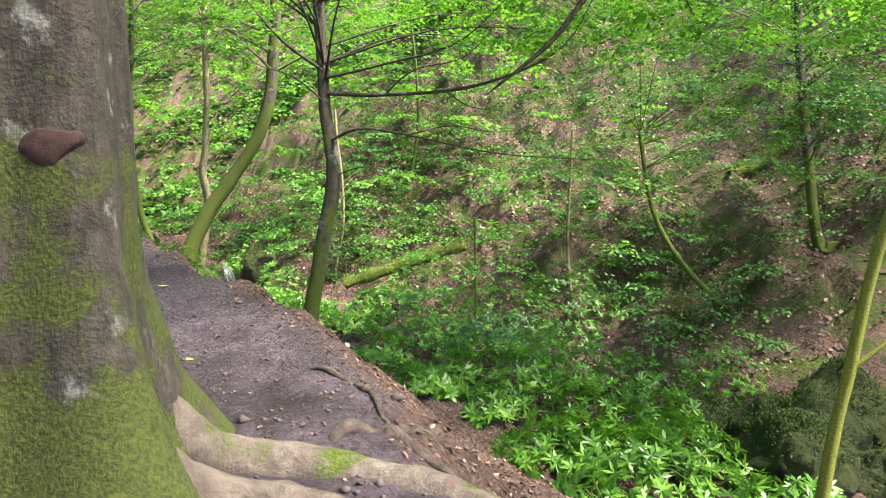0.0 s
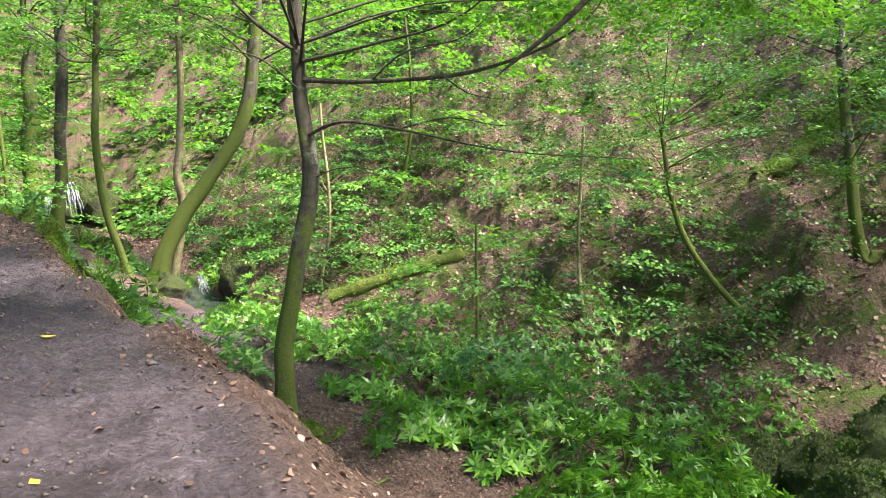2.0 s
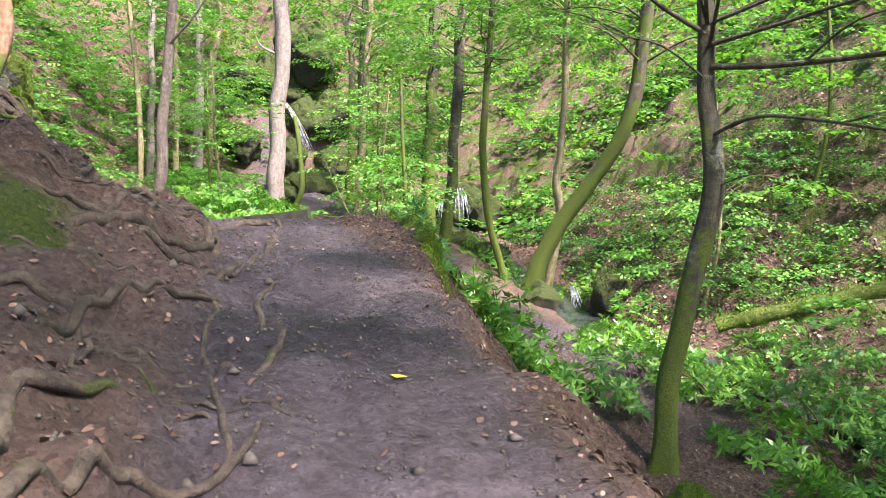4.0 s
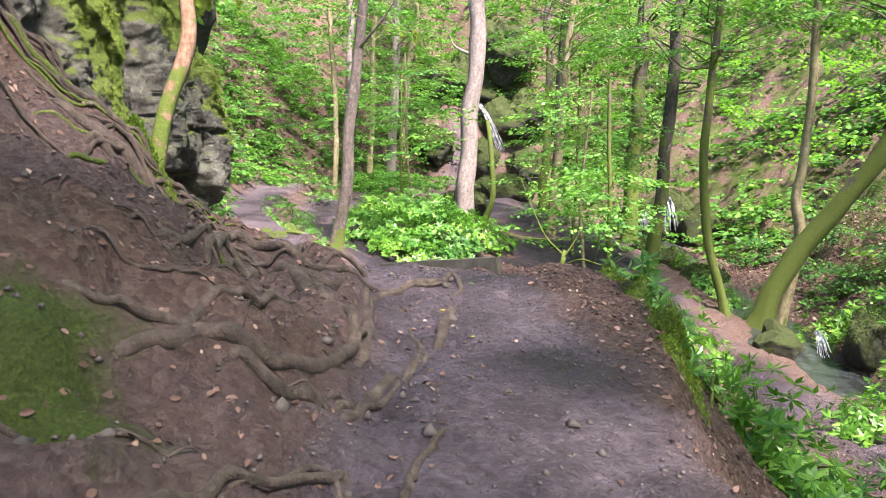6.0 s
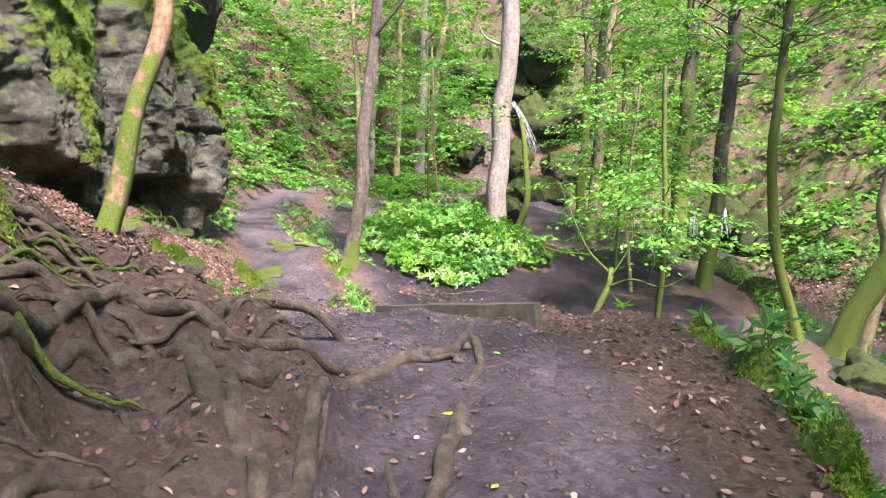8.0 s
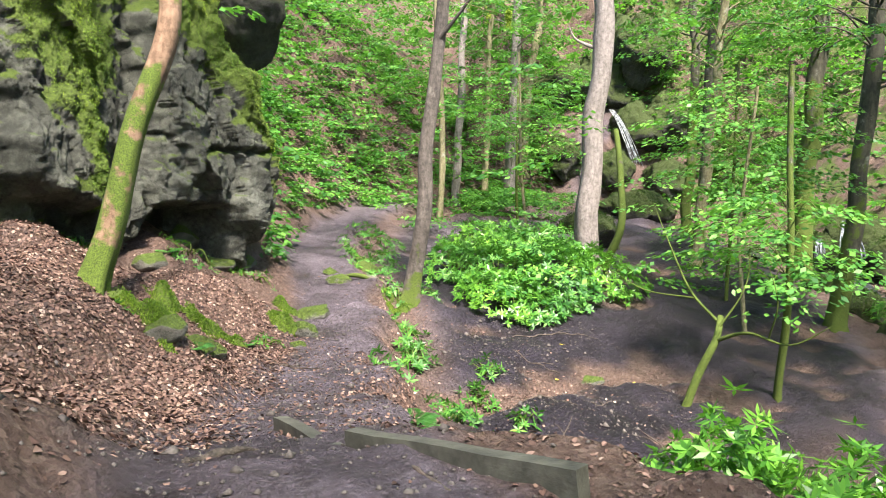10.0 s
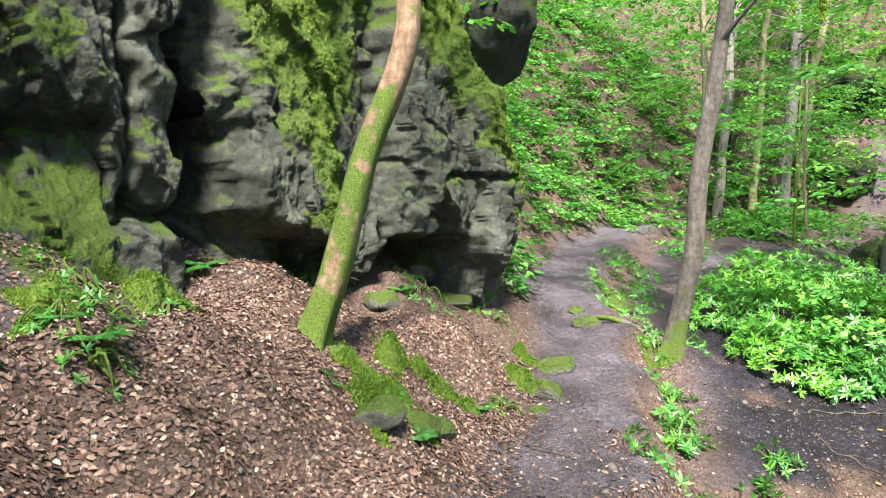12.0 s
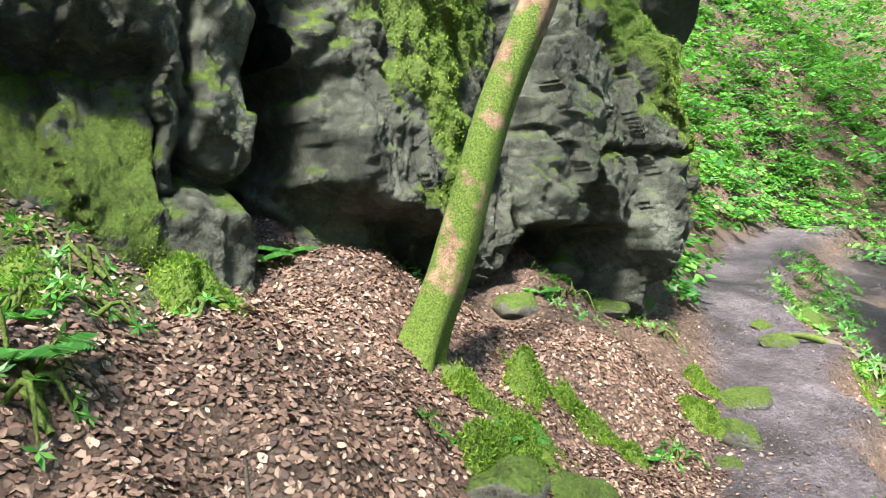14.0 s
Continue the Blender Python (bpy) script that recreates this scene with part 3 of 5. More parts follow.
            mid = (s0[j] + e) / 2 + np.array([0, 0, 0.25])
            twigs.append(tube([s0[j], mid, e], [radius * 0.16, radius * 0.09, 0.006], 9, 5, seed + i, 0.1))
        tagged(part("twig", join(twigs), bark, ob), kind="stuff")
    return ob


# ---- trees along the walk ----
def on(x, y, lift=-0.15):
    return (x, y, height(x, y) + lift)


beech_foot = on(-1.55, 2.75, -0.1)
beech = tree("beech_tree", [beech_foot, (-1.52, 2.75, 0.8), (-1.5, 2.78, 2.2), (-1.45, 2.85, 4.5), (-1.4, 3.0, 9.0)], 0.44, BARK_BEECH,
             "big old beech with grey lichened bark and mossy foot", 11, spread=0.7, ring=96,
             limbs=[([(-1.4, 2.95, 5.2), (0.2, 5.6, 5.4), (1.9, 8.8, 4.3), (1.5, 8.95, 3.2), (0.55, 9.0, 2.35)], 0.09), ([(0.6, 6.4, 5.3), (2.4, 8.6, 4.2), (3.6, 10.5, 3.6)], 0.04),
                    ([(-1.4, 2.95, 6.2), (2.0, 5.0, 6.0), (5.0, 8.0, 5.0), (7.0, 10.5, 3.8)], 0.09)])

mid_z = height(-2.1, 12.45) - 0.1
MID = [(-2.15, 12.42, mid_z), (-2.1, 12.43, -1.0), (-2.0, 12.44, -0.2), (-1.82, 12.47, 1.5), (-1.88, 12.46, 2.8), (-1.99, 12.44, 4.3), (-1.9, 12.4, 7.5)]
midtree = tree("young_beech", MID, 0.155, BARK_DARK, "slender dark beech with a green mossy foot beside the stream bank", 21,
               crown=((-0.6, 11.9, 5.2), (3.6, 3.0, 1.5), 150, 60), leaf_size=0.1,
               limbs=[([(-1.85, 12.46, 2.75), (-0.9, 12.3, 2.72), (0.6, 12.0, 2.85), (1.9, 11.7, 3.4), (2.5, 11.6, 4.4)], 0.042),
                      ([(-1.85, 12.46, 1.95), (-1.3, 12.2, 2.15), (-0.5, 12.0, 2.05), (1.0, 11.6, 1.75), (2.8, 11.2, 1.65)], 0.028),
                      ([(-0.5, 12.0, 2.05), (0.2, 11.9, 2.2), (0.9, 11.8, 2.1), (1.6, 11.6, 2.2)], 0.014), ([(0.1, 12.1, 2.78), (0.5, 11.8, 2.5), (1.1, 11.5, 2.4)], 0.014),
                      ([(-0.9, 12.3, 2.72), (-0.4, 12.1, 3.1), (0.4, 12.0, 3.3), (1.0, 11.9, 3.9)], 0.018), ([(-1.85, 12.46, 1.3), (-1.4, 12.3, 1.5), (-0.8, 12.2, 1.55)], 0.014),
                      ([(-1.9, 12.46, 2.6), (-2.4, 12.3, 3.0), (-3.0, 12.2, 3.2), (-3.5, 12.1, 3.7)], 0.016),
                      ([(-1.9, 12.46, 3.0), (-0.9, 12.2, 3.2), (0.3, 11.8, 3.5), (1.2, 11.6, 4.3)], 0.03),
                      ([(-1.9, 12.46, 3.1), (-2.6, 12.3, 3.6), (-3.3, 12.2, 4.4)], 0.035)])

moss_z = height(-8.0, 23.1)
tree("leaning_alder", [(-8.05, 23.1, moss_z - 0.2), (-7.4, 23.3, 0.0), (-6.43, 23.64, 1.4), (-5.4, 23.9, 3.8), (-5.17, 23.95, 7), (-5.1, 24, 10)], 0.26, BARK_MOSS,
     "leaning alder with moss-covered trunk at the stream", 31, crown=((-5.3, 23.2, 7.2), (3.6, 2.6, 2.2), 120, 60), crown_leaf=LEAF_PALE, leaf_size=0.13)
tree("thin_birch", [(-7.7, 23.5, height(-7.7, 23.5) - 0.2), (-7.4, 23.84, 0.3), (-7.55, 23.86, 1.4), (-7.47, 23.86, 2.8), (-7.47, 23.86, 9)], 0.14, BARK_TAN,
     "thin tan-barked birch growing against the leaning alder", 32, crown=((-7.6, 23.6, 7.2), (2.2, 2.2, 1.8), 60, 50), crown_leaf=LEAF_PALE, leaf_size=0.12)
GORGE = [([(-8.73, 22.96), (-9.32, 22.73, 1.02), (-9.41, 22.69, 3.8), (-9.31, 22.73, 6.0), (-9.2, 22.8, 10)], 0.12, BARK_MOSS, (6.2, 1.8)),
         ([(-12.03, 25.34), (-11.79, 25.46, 2.9), (-11.65, 25.53, 6.8), (-11.5, 25.6, 11)], 0.2, BARK_DARK, (7.4, 2.2)),
         ([(-15.44, 30.34), (-15.35, 30.36, 4.0), (-15.33, 30.4, 8.2), (-15.2, 30.5, 13)], 0.3, BARK_MOSS, (8.2, 2.5)),
         ([(-17.43, 27.98), (-17.2, 28.1, 4.0), (-17.02, 28.24, 8.0), (-16.9, 28.4, 12)], 0.17, BARK_TAN, (8.0, 2.2))]
for i, (p, rad, bark, (cz, cr)) in enumerate(GORGE):
    f = (p[0][0], p[0][1], height(*p[0]) - 0.2)
    lr = np.random.default_rng(140 + i)
    axis = curve_points([f] + p[1:], 60)
    arms = []
    for k in range(7):
        q = axis[lr.integers(16, 46)]
        th, L = lr.uniform(0, 6.28), lr.uniform(0.7, 1.7)
        arms.append(([tuple(q), (q[0] + 0.5 * L * math.cos(th), q[1] + 0.5 * L * math.sin(th), q[2] + lr.uniform(-0.1, 0.3)), (q[0] + L * math.cos(th + 0.3), q[1] + L * math.sin(th + 0.3), q[2] + lr.uniform(0.0, 0.8))], lr.uniform(0.018, 0.04)))
    tree("gorge_tree", [f] + p[1:], rad, bark, "mossy young tree growing on the stream bank", 41 + i, limbs=arms, crown=((f[0], f[1], cz), (2.4, 2.4, cr), 80, 55), crown_leaf=LEAF_PALE, leaf_size=0.13, group="trees on the stream bank")
# The pale tree's crown at z 12 is unseen, added for shade and completeness.
tree("pale_tree", [(-18.0, 23.76, height(-18, 23.76) - 0.2), (-17.95, 23.8, 3.0), (-17.81, 23.93, 7.3), (-17.6, 24.1, 13)], 0.31, BARK_PALE,
     "tall pale tree with bare peeling whitish bark", 51, spread=0.25, taper=0.75,
     limbs=[([(-17.9, 23.85, 5.6), (-18.4, 23.5, 5.9), (-18.6, 23.4, 6.3)], 0.06)], crown=((-17.7, 24.0, 12), (3, 3, 1.6), 90, 50), crown_leaf=LEAF_PALE, leaf_size=0.14)
tree("crooked_tree", [(-17.3, 23.5, height(-17.3, 23.5) - 0.2), (-16.8, 23.7, 0.9), (-17.1, 24.0, 2.2), (-17.3, 24.1, 3.0), (-17.5, 24.2, 3.5)], 0.11, BARK_MOSS, "thin crooked mossy tree leaning beside the pale trunk", 57, spread=0.2, ring=9)
tree("dark_tree", [(-15.85, 16.45, height(-15.85, 16.45) - 0.1), (-15.62, 16.5, 0.9), (-15.48, 16.55, 1.9), (-15.45, 16.6, 3.4), (-15.37, 16.79, 5.7), (-15.1, 17.0, 10)], 0.17, BARK_GREY,
     "slim grey tree with mossy curved foot beside the path", 52, spread=0.5,
     limbs=[([(-15.85, 16.45, height(-15.85, 16.45) + 0.1), (-16.5, 15.8, height(-16.5, 15.8) + 0.06), (-17.1, 15.5, height(-17.1, 15.5))], 0.08), ([(-15.4, 16.7, 4.6), (-14.7, 16.9, 5.3), (-14.2, 17.2, 6.2)], 0.04)], crown=((-15.1, 17.0, 10), (3, 3, 1.6), 80, 50), crown_leaf=LEAF_PALE, leaf_size=0.13)
for i, (x, y, x2, y2, rad, bark) in enumerate([(-27.24, 25.66, -27.44, 25.41, 0.13, BARK_TAN), (-30, 28.6, -29.9, 28.7, 0.2, BARK_PALE), (-30.7, 30.8, -30.6, 30.9, 0.16, BARK_TAN),
                                              (-31.4, 33, -31.3, 33.1, 0.28, BARK_PALE), (-32.4, 34.8, -32, 35.3, 0.22, BARK_TAN), (-19.6, 31.2, -19.4, 31.4, 0.18, BARK_DARK), (-22.2, 34.4, -22.3, 34.4, 0.22, BARK_MOSS)]):
    z = height(x, y)
    tree("valley_tree", [(x, y, z - 0.2), ((x + x2) / 2 + 0.1, y, z + 4), (x2, y2, z + 9), (x2, y2, z + 14)], rad, bark, "tall straight slender tree further up the valley", 61 + i,
         crown=((x, y, z + 10), (2.6, 2.6, 2.5), 60, 45), crown_leaf=LEAF_PALE, leaf_size=0.17, group="slender trees up the valley")
birch_foot = on(-13.1, 10.3, -0.2)
rock_birch = tree("rock_birch", [birch_foot, (-13.15, 10.58, 1.55), (-13.28, 10.92, 2.6), (-13.4, 11.28, 3.97), (-13.45, 11.4, 5.3), (-13.3, 11.5, 8)], 0.15, BARK_RED,
     "leaning reddish birch, half covered in bright moss, before the rock", 71, spread=0.75, ring=24, taper=0.75,
     limbs=[([(-13.42, 11.32, 4.25), (-14.0, 12.2, 4.75), (-13.9, 14.2, 5.05), (-13.4, 16.6, 4.7)], 0.022)], crown=((-13.3, 11.4, 8.6), (1.8, 1.8, 1.2), 60, 50), crown_leaf=LEAF_PALE)
tree("bank_sapling", [(3.55, 6.6, height(3.55, 6.6) - 0.15), (3.66, 6.55, -1.2), (3.79, 6.47, -0.24), (3.92, 6.4, 0.9), (4.2, 6.3, 2.2)], 0.07, BARK_LIME,
     "thin mossy yellow-green sapling on the slope", 72, limbs=[([(3.79, 6.47, -0.3), (4.1, 6.4, 0.0), (4.6, 6.3, 0.4)], 0.03)])
# The dark hill leaf on these two sapling crowns stands in for shaded foliage.
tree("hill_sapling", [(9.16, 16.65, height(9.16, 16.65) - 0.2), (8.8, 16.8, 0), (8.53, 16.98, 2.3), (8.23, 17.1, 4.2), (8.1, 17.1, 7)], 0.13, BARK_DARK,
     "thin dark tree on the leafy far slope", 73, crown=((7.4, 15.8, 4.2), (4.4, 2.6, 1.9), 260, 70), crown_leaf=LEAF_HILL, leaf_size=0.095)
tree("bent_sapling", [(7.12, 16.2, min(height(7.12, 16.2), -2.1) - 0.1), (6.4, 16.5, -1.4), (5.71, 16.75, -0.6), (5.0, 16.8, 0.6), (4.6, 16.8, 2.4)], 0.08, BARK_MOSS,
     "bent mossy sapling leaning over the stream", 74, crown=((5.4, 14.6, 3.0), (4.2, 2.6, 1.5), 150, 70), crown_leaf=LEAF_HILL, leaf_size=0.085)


# ---- rocks ----
def sphere_grid(nu, nv):
    th, ph = np.linspace(0, 2 * math.pi, nu, endpoint=False), np.linspace(0.001, math.pi - 0.001, nv)
    P, T = np.meshgrid(ph, th, indexing="ij")
    return np.stack([np.sin(P) * np.cos(T), np.sin(P) * np.sin(T), np.cos(P)], -1).reshape(-1, 3), grid_faces(nv, nu, True)


def boulder(centre, radii, seed, facets=14, nu=64, nv=40, roughness=0.07, planes=()):
    """An angular stone: a body cut by flat facets, its skin broken by noise at three sizes."""
    D, F = sphere_grid(nu, nv)
    r = np.random.default_rng(seed)
    N = unit(r.normal(size=(facets, 3)))
    d = r.uniform(0.72, 0.98, facets)
    cut = np.full(len(D), 1.15)
    for nrm, q in list(zip(N, d)) + [(unit(np.array(a, float)), b) for a, b in planes]:
        c = D @ nrm
        cut = np.minimum(cut, np.where(c > 0.05, q / np.maximum(c, 0.05), 9))
    R = np.array(radii)
    V = D * cut[:, None] * R
    k = fbm(V[:, 0] * 1.1 + seed, V[:, 1] * 1.1, V[:, 2] * 1.1, seed=seed, octaves=6, gain=0.55)
    V = V * (1 + roughness * k / 0.9)[:, None]
    return V + np.array(centre), F


def facet_noise(x, y, size, seed, tilt):
    """Broken blocks: each cell is a flat piece with its own set-back and tilt."""
    gx0, gy0 = np.floor(x / size), np.floor(y / size)
    best, val = np.full(x.shape, 1e9), np.zeros(x.shape)
    for i in (-1, 0, 1):
        for j in (-1, 0, 1):
            cx, cy = gx0 + i, gy0 + j
            zero = np.zeros_like(cx)
            px = (cx + 0.5 + 0.45 * lattice(cx, cy, zero, seed)) * size
            py = (cy + 0.5 + 0.45 * lattice(cx, cy, zero, seed + 1)) * size
            d = (x - px) ** 2 + 0.6 * (y - py) ** 2
            v = lattice(cx, cy, zero, seed + 2) * size * 0.3 + tilt * (lattice(cx, cy, zero, seed + 3) * (x - px) + lattice(cx, cy, zero, seed + 4) * (y - py))
            near = d < best
            best, val = np.where(near, d, best), np.where(near, v, val)
    return val


def bell(x, c, w):
    return np.exp(-(((x - c) / w) ** 2))


def rock_face(a0, a1, base, top, out, cover, seed, nu, nv):
    """A cliff face over the plan line a0 to a1: out(along 0..1, height) metres proud of the line, its skin broken into
    slabs and pits, thickened where cover() says that moss grows. Gives verts, faces and the moss."""
    A, Z = np.meshgrid(np.linspace(0, 1, nu), np.linspace(0, 1, nv))
    z = base + (top - base) * Z
    a0, a1 = np.array(a0), np.array(a1)
    e = a1 - a0
    L = np.hypot(*e)
    nx, ny = e[1] / L, -e[0] / L
    if nx < 0:
        nx, ny = -nx, -ny
    s = A * L
    wx, wz = s + 0.22 * fbm(s * 1.3, z * 1.3, seed=seed + 20, octaves=4), z + 0.12 * fbm(s * 1.3, z * 0.8, seed=seed + 30, octaves=3)
    o = out(A + 0.02 * fbm(s * 2.2, z * 2.2, seed=seed + 40, octaves=3), z + 0.07 * fbm(s * 2.5, z * 1.2, seed=seed + 41, octaves=3))
    chunk = fbm(s * 3 + 0.7 * z, z * 2.2 - 0.3 * s, seed=seed + 9, octaves=6, gain=0.62)
    slab = 0.6 * facet_noise(wx + 0.35 * wz, wz * 0.42 - 0.15 * wx, 0.9, seed, 0.55) + 0.55 * facet_noise(wx + 0.3 * wz, wz * 0.32, 0.36, seed + 7, 0.55) + 0.12 * facet_noise(wx + 0.3 * wz, wz * 0.4, 0.15, seed + 13, 0.5)
    M = np.clip(cover(A, z) + 0.3 * fbm(s * 2.6, z * 1.7, seed=seed + 50, octaves=5, gain=0.6), 0, 1)
    o = o + slab * (1 - 0.6 * M) + 0.06 * chunk - 0.07 * bell(fbm(s * 1.6 + 0.4 * z, z * 0.35, seed=seed + 70, octaves=3), 0.0, 0.05) + M * (0.05 + 0.05 * fbm(s * 9, z * 6, seed=seed + 60, octaves=3))
    X, Y = a0[0] + e[0] * A + nx * o, a0[1] + e[1] * A + ny * o
    V = np.stack([X, Y, z + 0.03 * chunk], -1).reshape(-1, 3)
    return V, grid_faces(nv, nu), M.ravel()


outcrop = thing("rock_outcrop", (-15.5, 10.5, 1.2), "tall dark grey rock outcrop hung with bright green moss", "rock")


def main_end(z):
    return np.interp(z, [0.6, 1.1, 2.2, 3.2, 4.1, 8.5], [0.69, 0.73, 0.84, 0.76, 0.645, 0.3])


def main_out(a, z):
    o = np.interp(a, [-0.1, -0.012, 0.012, 0.05, 0.12, 0.2, 0.25, 0.31, 0.36, 0.385, 0.41, 0.46, 0.6, 0.67, 0.74, 0.84], [-3.4, -3.2, 0.25, 0.75, 0.95, 0.85, 0.5, 0.4, 0.5, 0.2, 0.62, 0.75, 0.85, 1.1, 0.85, 0.3])
    lip = np.interp(a, [0, 0.05, 0.14, 0.23, 0.26, 0.385, 0.41, 0.5, 0.62, 0.68, 0.72, 0.8], [2.2, 2.0, 1.86, 1.68, 1.2, 1.2, 1.62, 1.72, 1.65, 1.25, 1.0, 0.6])
    deep = np.interp(a, [0, 0.04, 0.2, 0.25, 0.39, 0.43, 0.62, 0.68, 0.75], [1.2, 0.6, 0.5, 0.25, 0.3, 1.3, 1.2, 0.5, 0.2])
    o = o - deep * step(lip - z, -0.04, 0.2) - 0.1 * np.maximum(z - 2.2, 0)
    o = o + 0.3 * bell(a, 0.035, 0.035) * bell(z, 2.45, 0.3) + 0.25 * bell(a, 0.1, 0.07) * bell(z, 2.0, 0.25) - 0.35 * bell(a, 0.385 + 0.012 * (z - 2.5), 0.012)
    o = o - 0.2 * bell(z, 2.5 + 0.5 * (a - 0.6), 0.05) * step(a, 0.47, 0.55)
    return o - 14.0 * np.maximum(a - main_end(z), 0)


def main_moss(a, z):
    c, w = np.interp(z, [1.5, 2.2, 2.8, 3.7, 6], [0.235, 0.205, 0.2, 0.22, 0.26]), np.interp(z, [1.5, 2.2, 2.8, 3.7, 6], [0.03, 0.04, 0.06, 0.11, 0.14])
    m = 1.25 * bell(a, c, w) * step(z, 1.4, 1.8) - 0.7 * bell(a, 0.262, 0.03) * bell(z, 2.9, 0.5) + 0.75 * bell(a, 0.15, 0.05) * bell(z, 2.0, 0.13)
    ridge = main_end(z) - a
    m = m + 1.3 * np.exp(-((ridge - 0.045) / (0.04 + 0.05 * step(z, 2.4, 3.1))) ** 2) * step(z, 1.4, 2.4)
    return m - 0.16 + 0.2 * step(z, 3.6, 5.5) + 0.25 * bell(a, 0.08, 0.06) * step(z, 2.6, 3.4)


def left_out(a, z):
    lip = np.interp(a, [0, 0.28, 0.37, 0.53, 0.6, 0.61, 0.645, 0.655, 0.74, 0.77], [3.75, 3.4, 3.1, 2.98, 2.98, 1.9, 1.9, 2.3, 2.15, 2.4])
    back = np.clip((z - 1.9) / (lip - 1.9), 0, 1.0)
    slab = 0.95 - 0.95 * back
    body = 0.6 + 0.1 * (z - 3) + 0.15 * bell(z, lip + 0.35, 0.35)
    o = slab + (body - slab) * step(z - lip, -0.16, 0.03)
    # The recess ends near z 5.6: unseen rock above roofs the cleft to darken it.
    o = o - 6.0 * step(a, 0.745, 0.785) * step(5.6 - z, 0.0, 0.6)
    return o + 0.3 * bell(a, 0.71, 0.05) * bell(z, 3.4, 0.3) - 0.25 * bell(a, 0.65, 0.012) * step(z, 1.8, 2.2)


def left_moss(a, z):
    slab = step(2.75 - z, 0.0, 0.4) * step(0.63 - a, 0.0, 0.06)
    return 0.06 + 0.42 * slab + 0.2 * step(z, 3.4, 4.4) - 0.3 * bell(a, 0.69, 0.07) * bell(z, 2.3, 0.4)


face_shape = rock_face((-14.55, 9.1), (-18.6, 15.1), -0.3, 8.5, main_out, main_moss, 5, 340, 380)
main_face = part("main_face", face_shape[:2], ROCK, outcrop, smooth=False)
over_shape = rock_face((-12.6, 5.8), (-14.9, 9.75), 0.8, 8.5, left_out, left_moss, 17, 220, 320)
overhang = part("overhang", over_shape[:2], ROCK, outcrop, "mossy green overhanging rock", smooth=False)
part("block", boulder((-13.85, 8.9, 3.36), (0.24, 0.22, 0.27), 12, 9, 40, 28, 0.12), rock_material("red_rock", (0.07, 0.05, 0.042), (0.2, 0.15, 0.13), (0.36, 0.3, 0.26), 0.28), outcrop, "pinkish broken block of rock")
part("upper_block", boulder((-21.9, 15.75, 6.6), (0.9, 0.9, 1.5), 14, 12, 60, 44, 0.12), ROCK_MOSSY, outcrop, "dark damp block of rock")
part("cleft_wall", boulder((-18.6, 7.4, 2.8), (2.3, 2.3, 6.5), 9, 16), ROCK, outcrop)
part("back_wall", boulder((-20.6, 8.4, 3.0), (4.3, 4.3, 7.5), 8, 16), ROCK, outcrop)


def stone(name, x, y, r, material, label, seed, sink=0.35, group="", squash=0.7):
    z = height(x, y)
    V, F = boulder((0, 0, 0), (r, r * 0.8, r * squash), seed, 26 if r < 0.5 else 12, 40 if r < 0.5 else 72, 26 if r < 0.5 else 44, 0.17 if r < 0.5 else 0.2)
    ob = mesh_object(name, V, F, material)
    ob.matrix_basis = pose(x, y, z + r * squash * (1 - 2 * sink), 0, 0, seed * 37 % 360)
    if r > 0.55:
        rr = np.random.default_rng(seed + 5)
        up = V[V[:, 2] > 0.1 * r]
        P = up[rr.integers(0, len(up), 2500)] + rr.normal(0, 0.03 * r, (2500, 3))
        L = rr.uniform(0.03, 0.08, 2500)
        v, f = leaves(P, np.array([0, 0, 0.5]) + rr.normal(0, 0.6, (2500, 3)), rr.normal(0, 0.6, (2500, 3)) + np.array([0, 0, 0.8]), L, L * 0.45)
        tuft = mesh_object("moss", v, f, MOSS_DARK, False, ob)
        tagged(tuft, "tufted dark green moss", kind="stuff")
    return tagged(ob, label, "rock", group)


for i, (x, y, r) in enumerate([(5.6, 11.3, 1.25), (5.0, 9.8, 0.8), (4.7, 12.2, 0.7), (6.9, 10.0, 1.2), (7.2, 12.5, 0.9)]):
    stone("boulder", x, y, r, ROCK_MOSSY, "large mossy boulder half sunk in the stream bank", 81 + i, 0.25, "boulders by the stream", 0.75)
for i, (x, y, r) in enumerate([(-11.85, 11.0, 0.28), (-12.2, 11.35, 0.2), (-14.2, 13.45, 0.3), (-13.7, 13.1, 0.16), (-15.1, 14.1, 0.3), (-11.25, 10.6, 0.22), (-17.2, 12.6, 0.35), (-18.0, 13.4, 0.4), (-16.7, 15.4, 0.3), (-17.6, 15.7, 0.2), (-18.4, 17.0, 0.4), (-19.6, 17.6, 0.35), (-12.1, 17.4, 0.2), (-16.9, 13.1, 0.3), (-17.4, 13.8, 0.3), (-15.4, 11.6, 0.25)]):
    stone("stone", x, y, r, STONE, "weathered stone with moss lying by the path", 91 + i, 0.46, "stones by the path", 0.6)
for i, (x, y, r) in enumerate([(-20.5, 27.0, 1.0), (-22.5, 28.6, 0.8), (-25, 35, 1.2), (-27, 36, 1.0), (-14, 29.5, 0.7), (-12.6, 28.0, 0.6), (-10.8, 26.5, 0.6), (-7.0, 21.0, 0.5)]):
    stone("boulder", x, y, r, ROCK_MOSSY, "mossy rock beside the falling stream", 111 + i, 0.3, "rocks in the stream", 0.7)

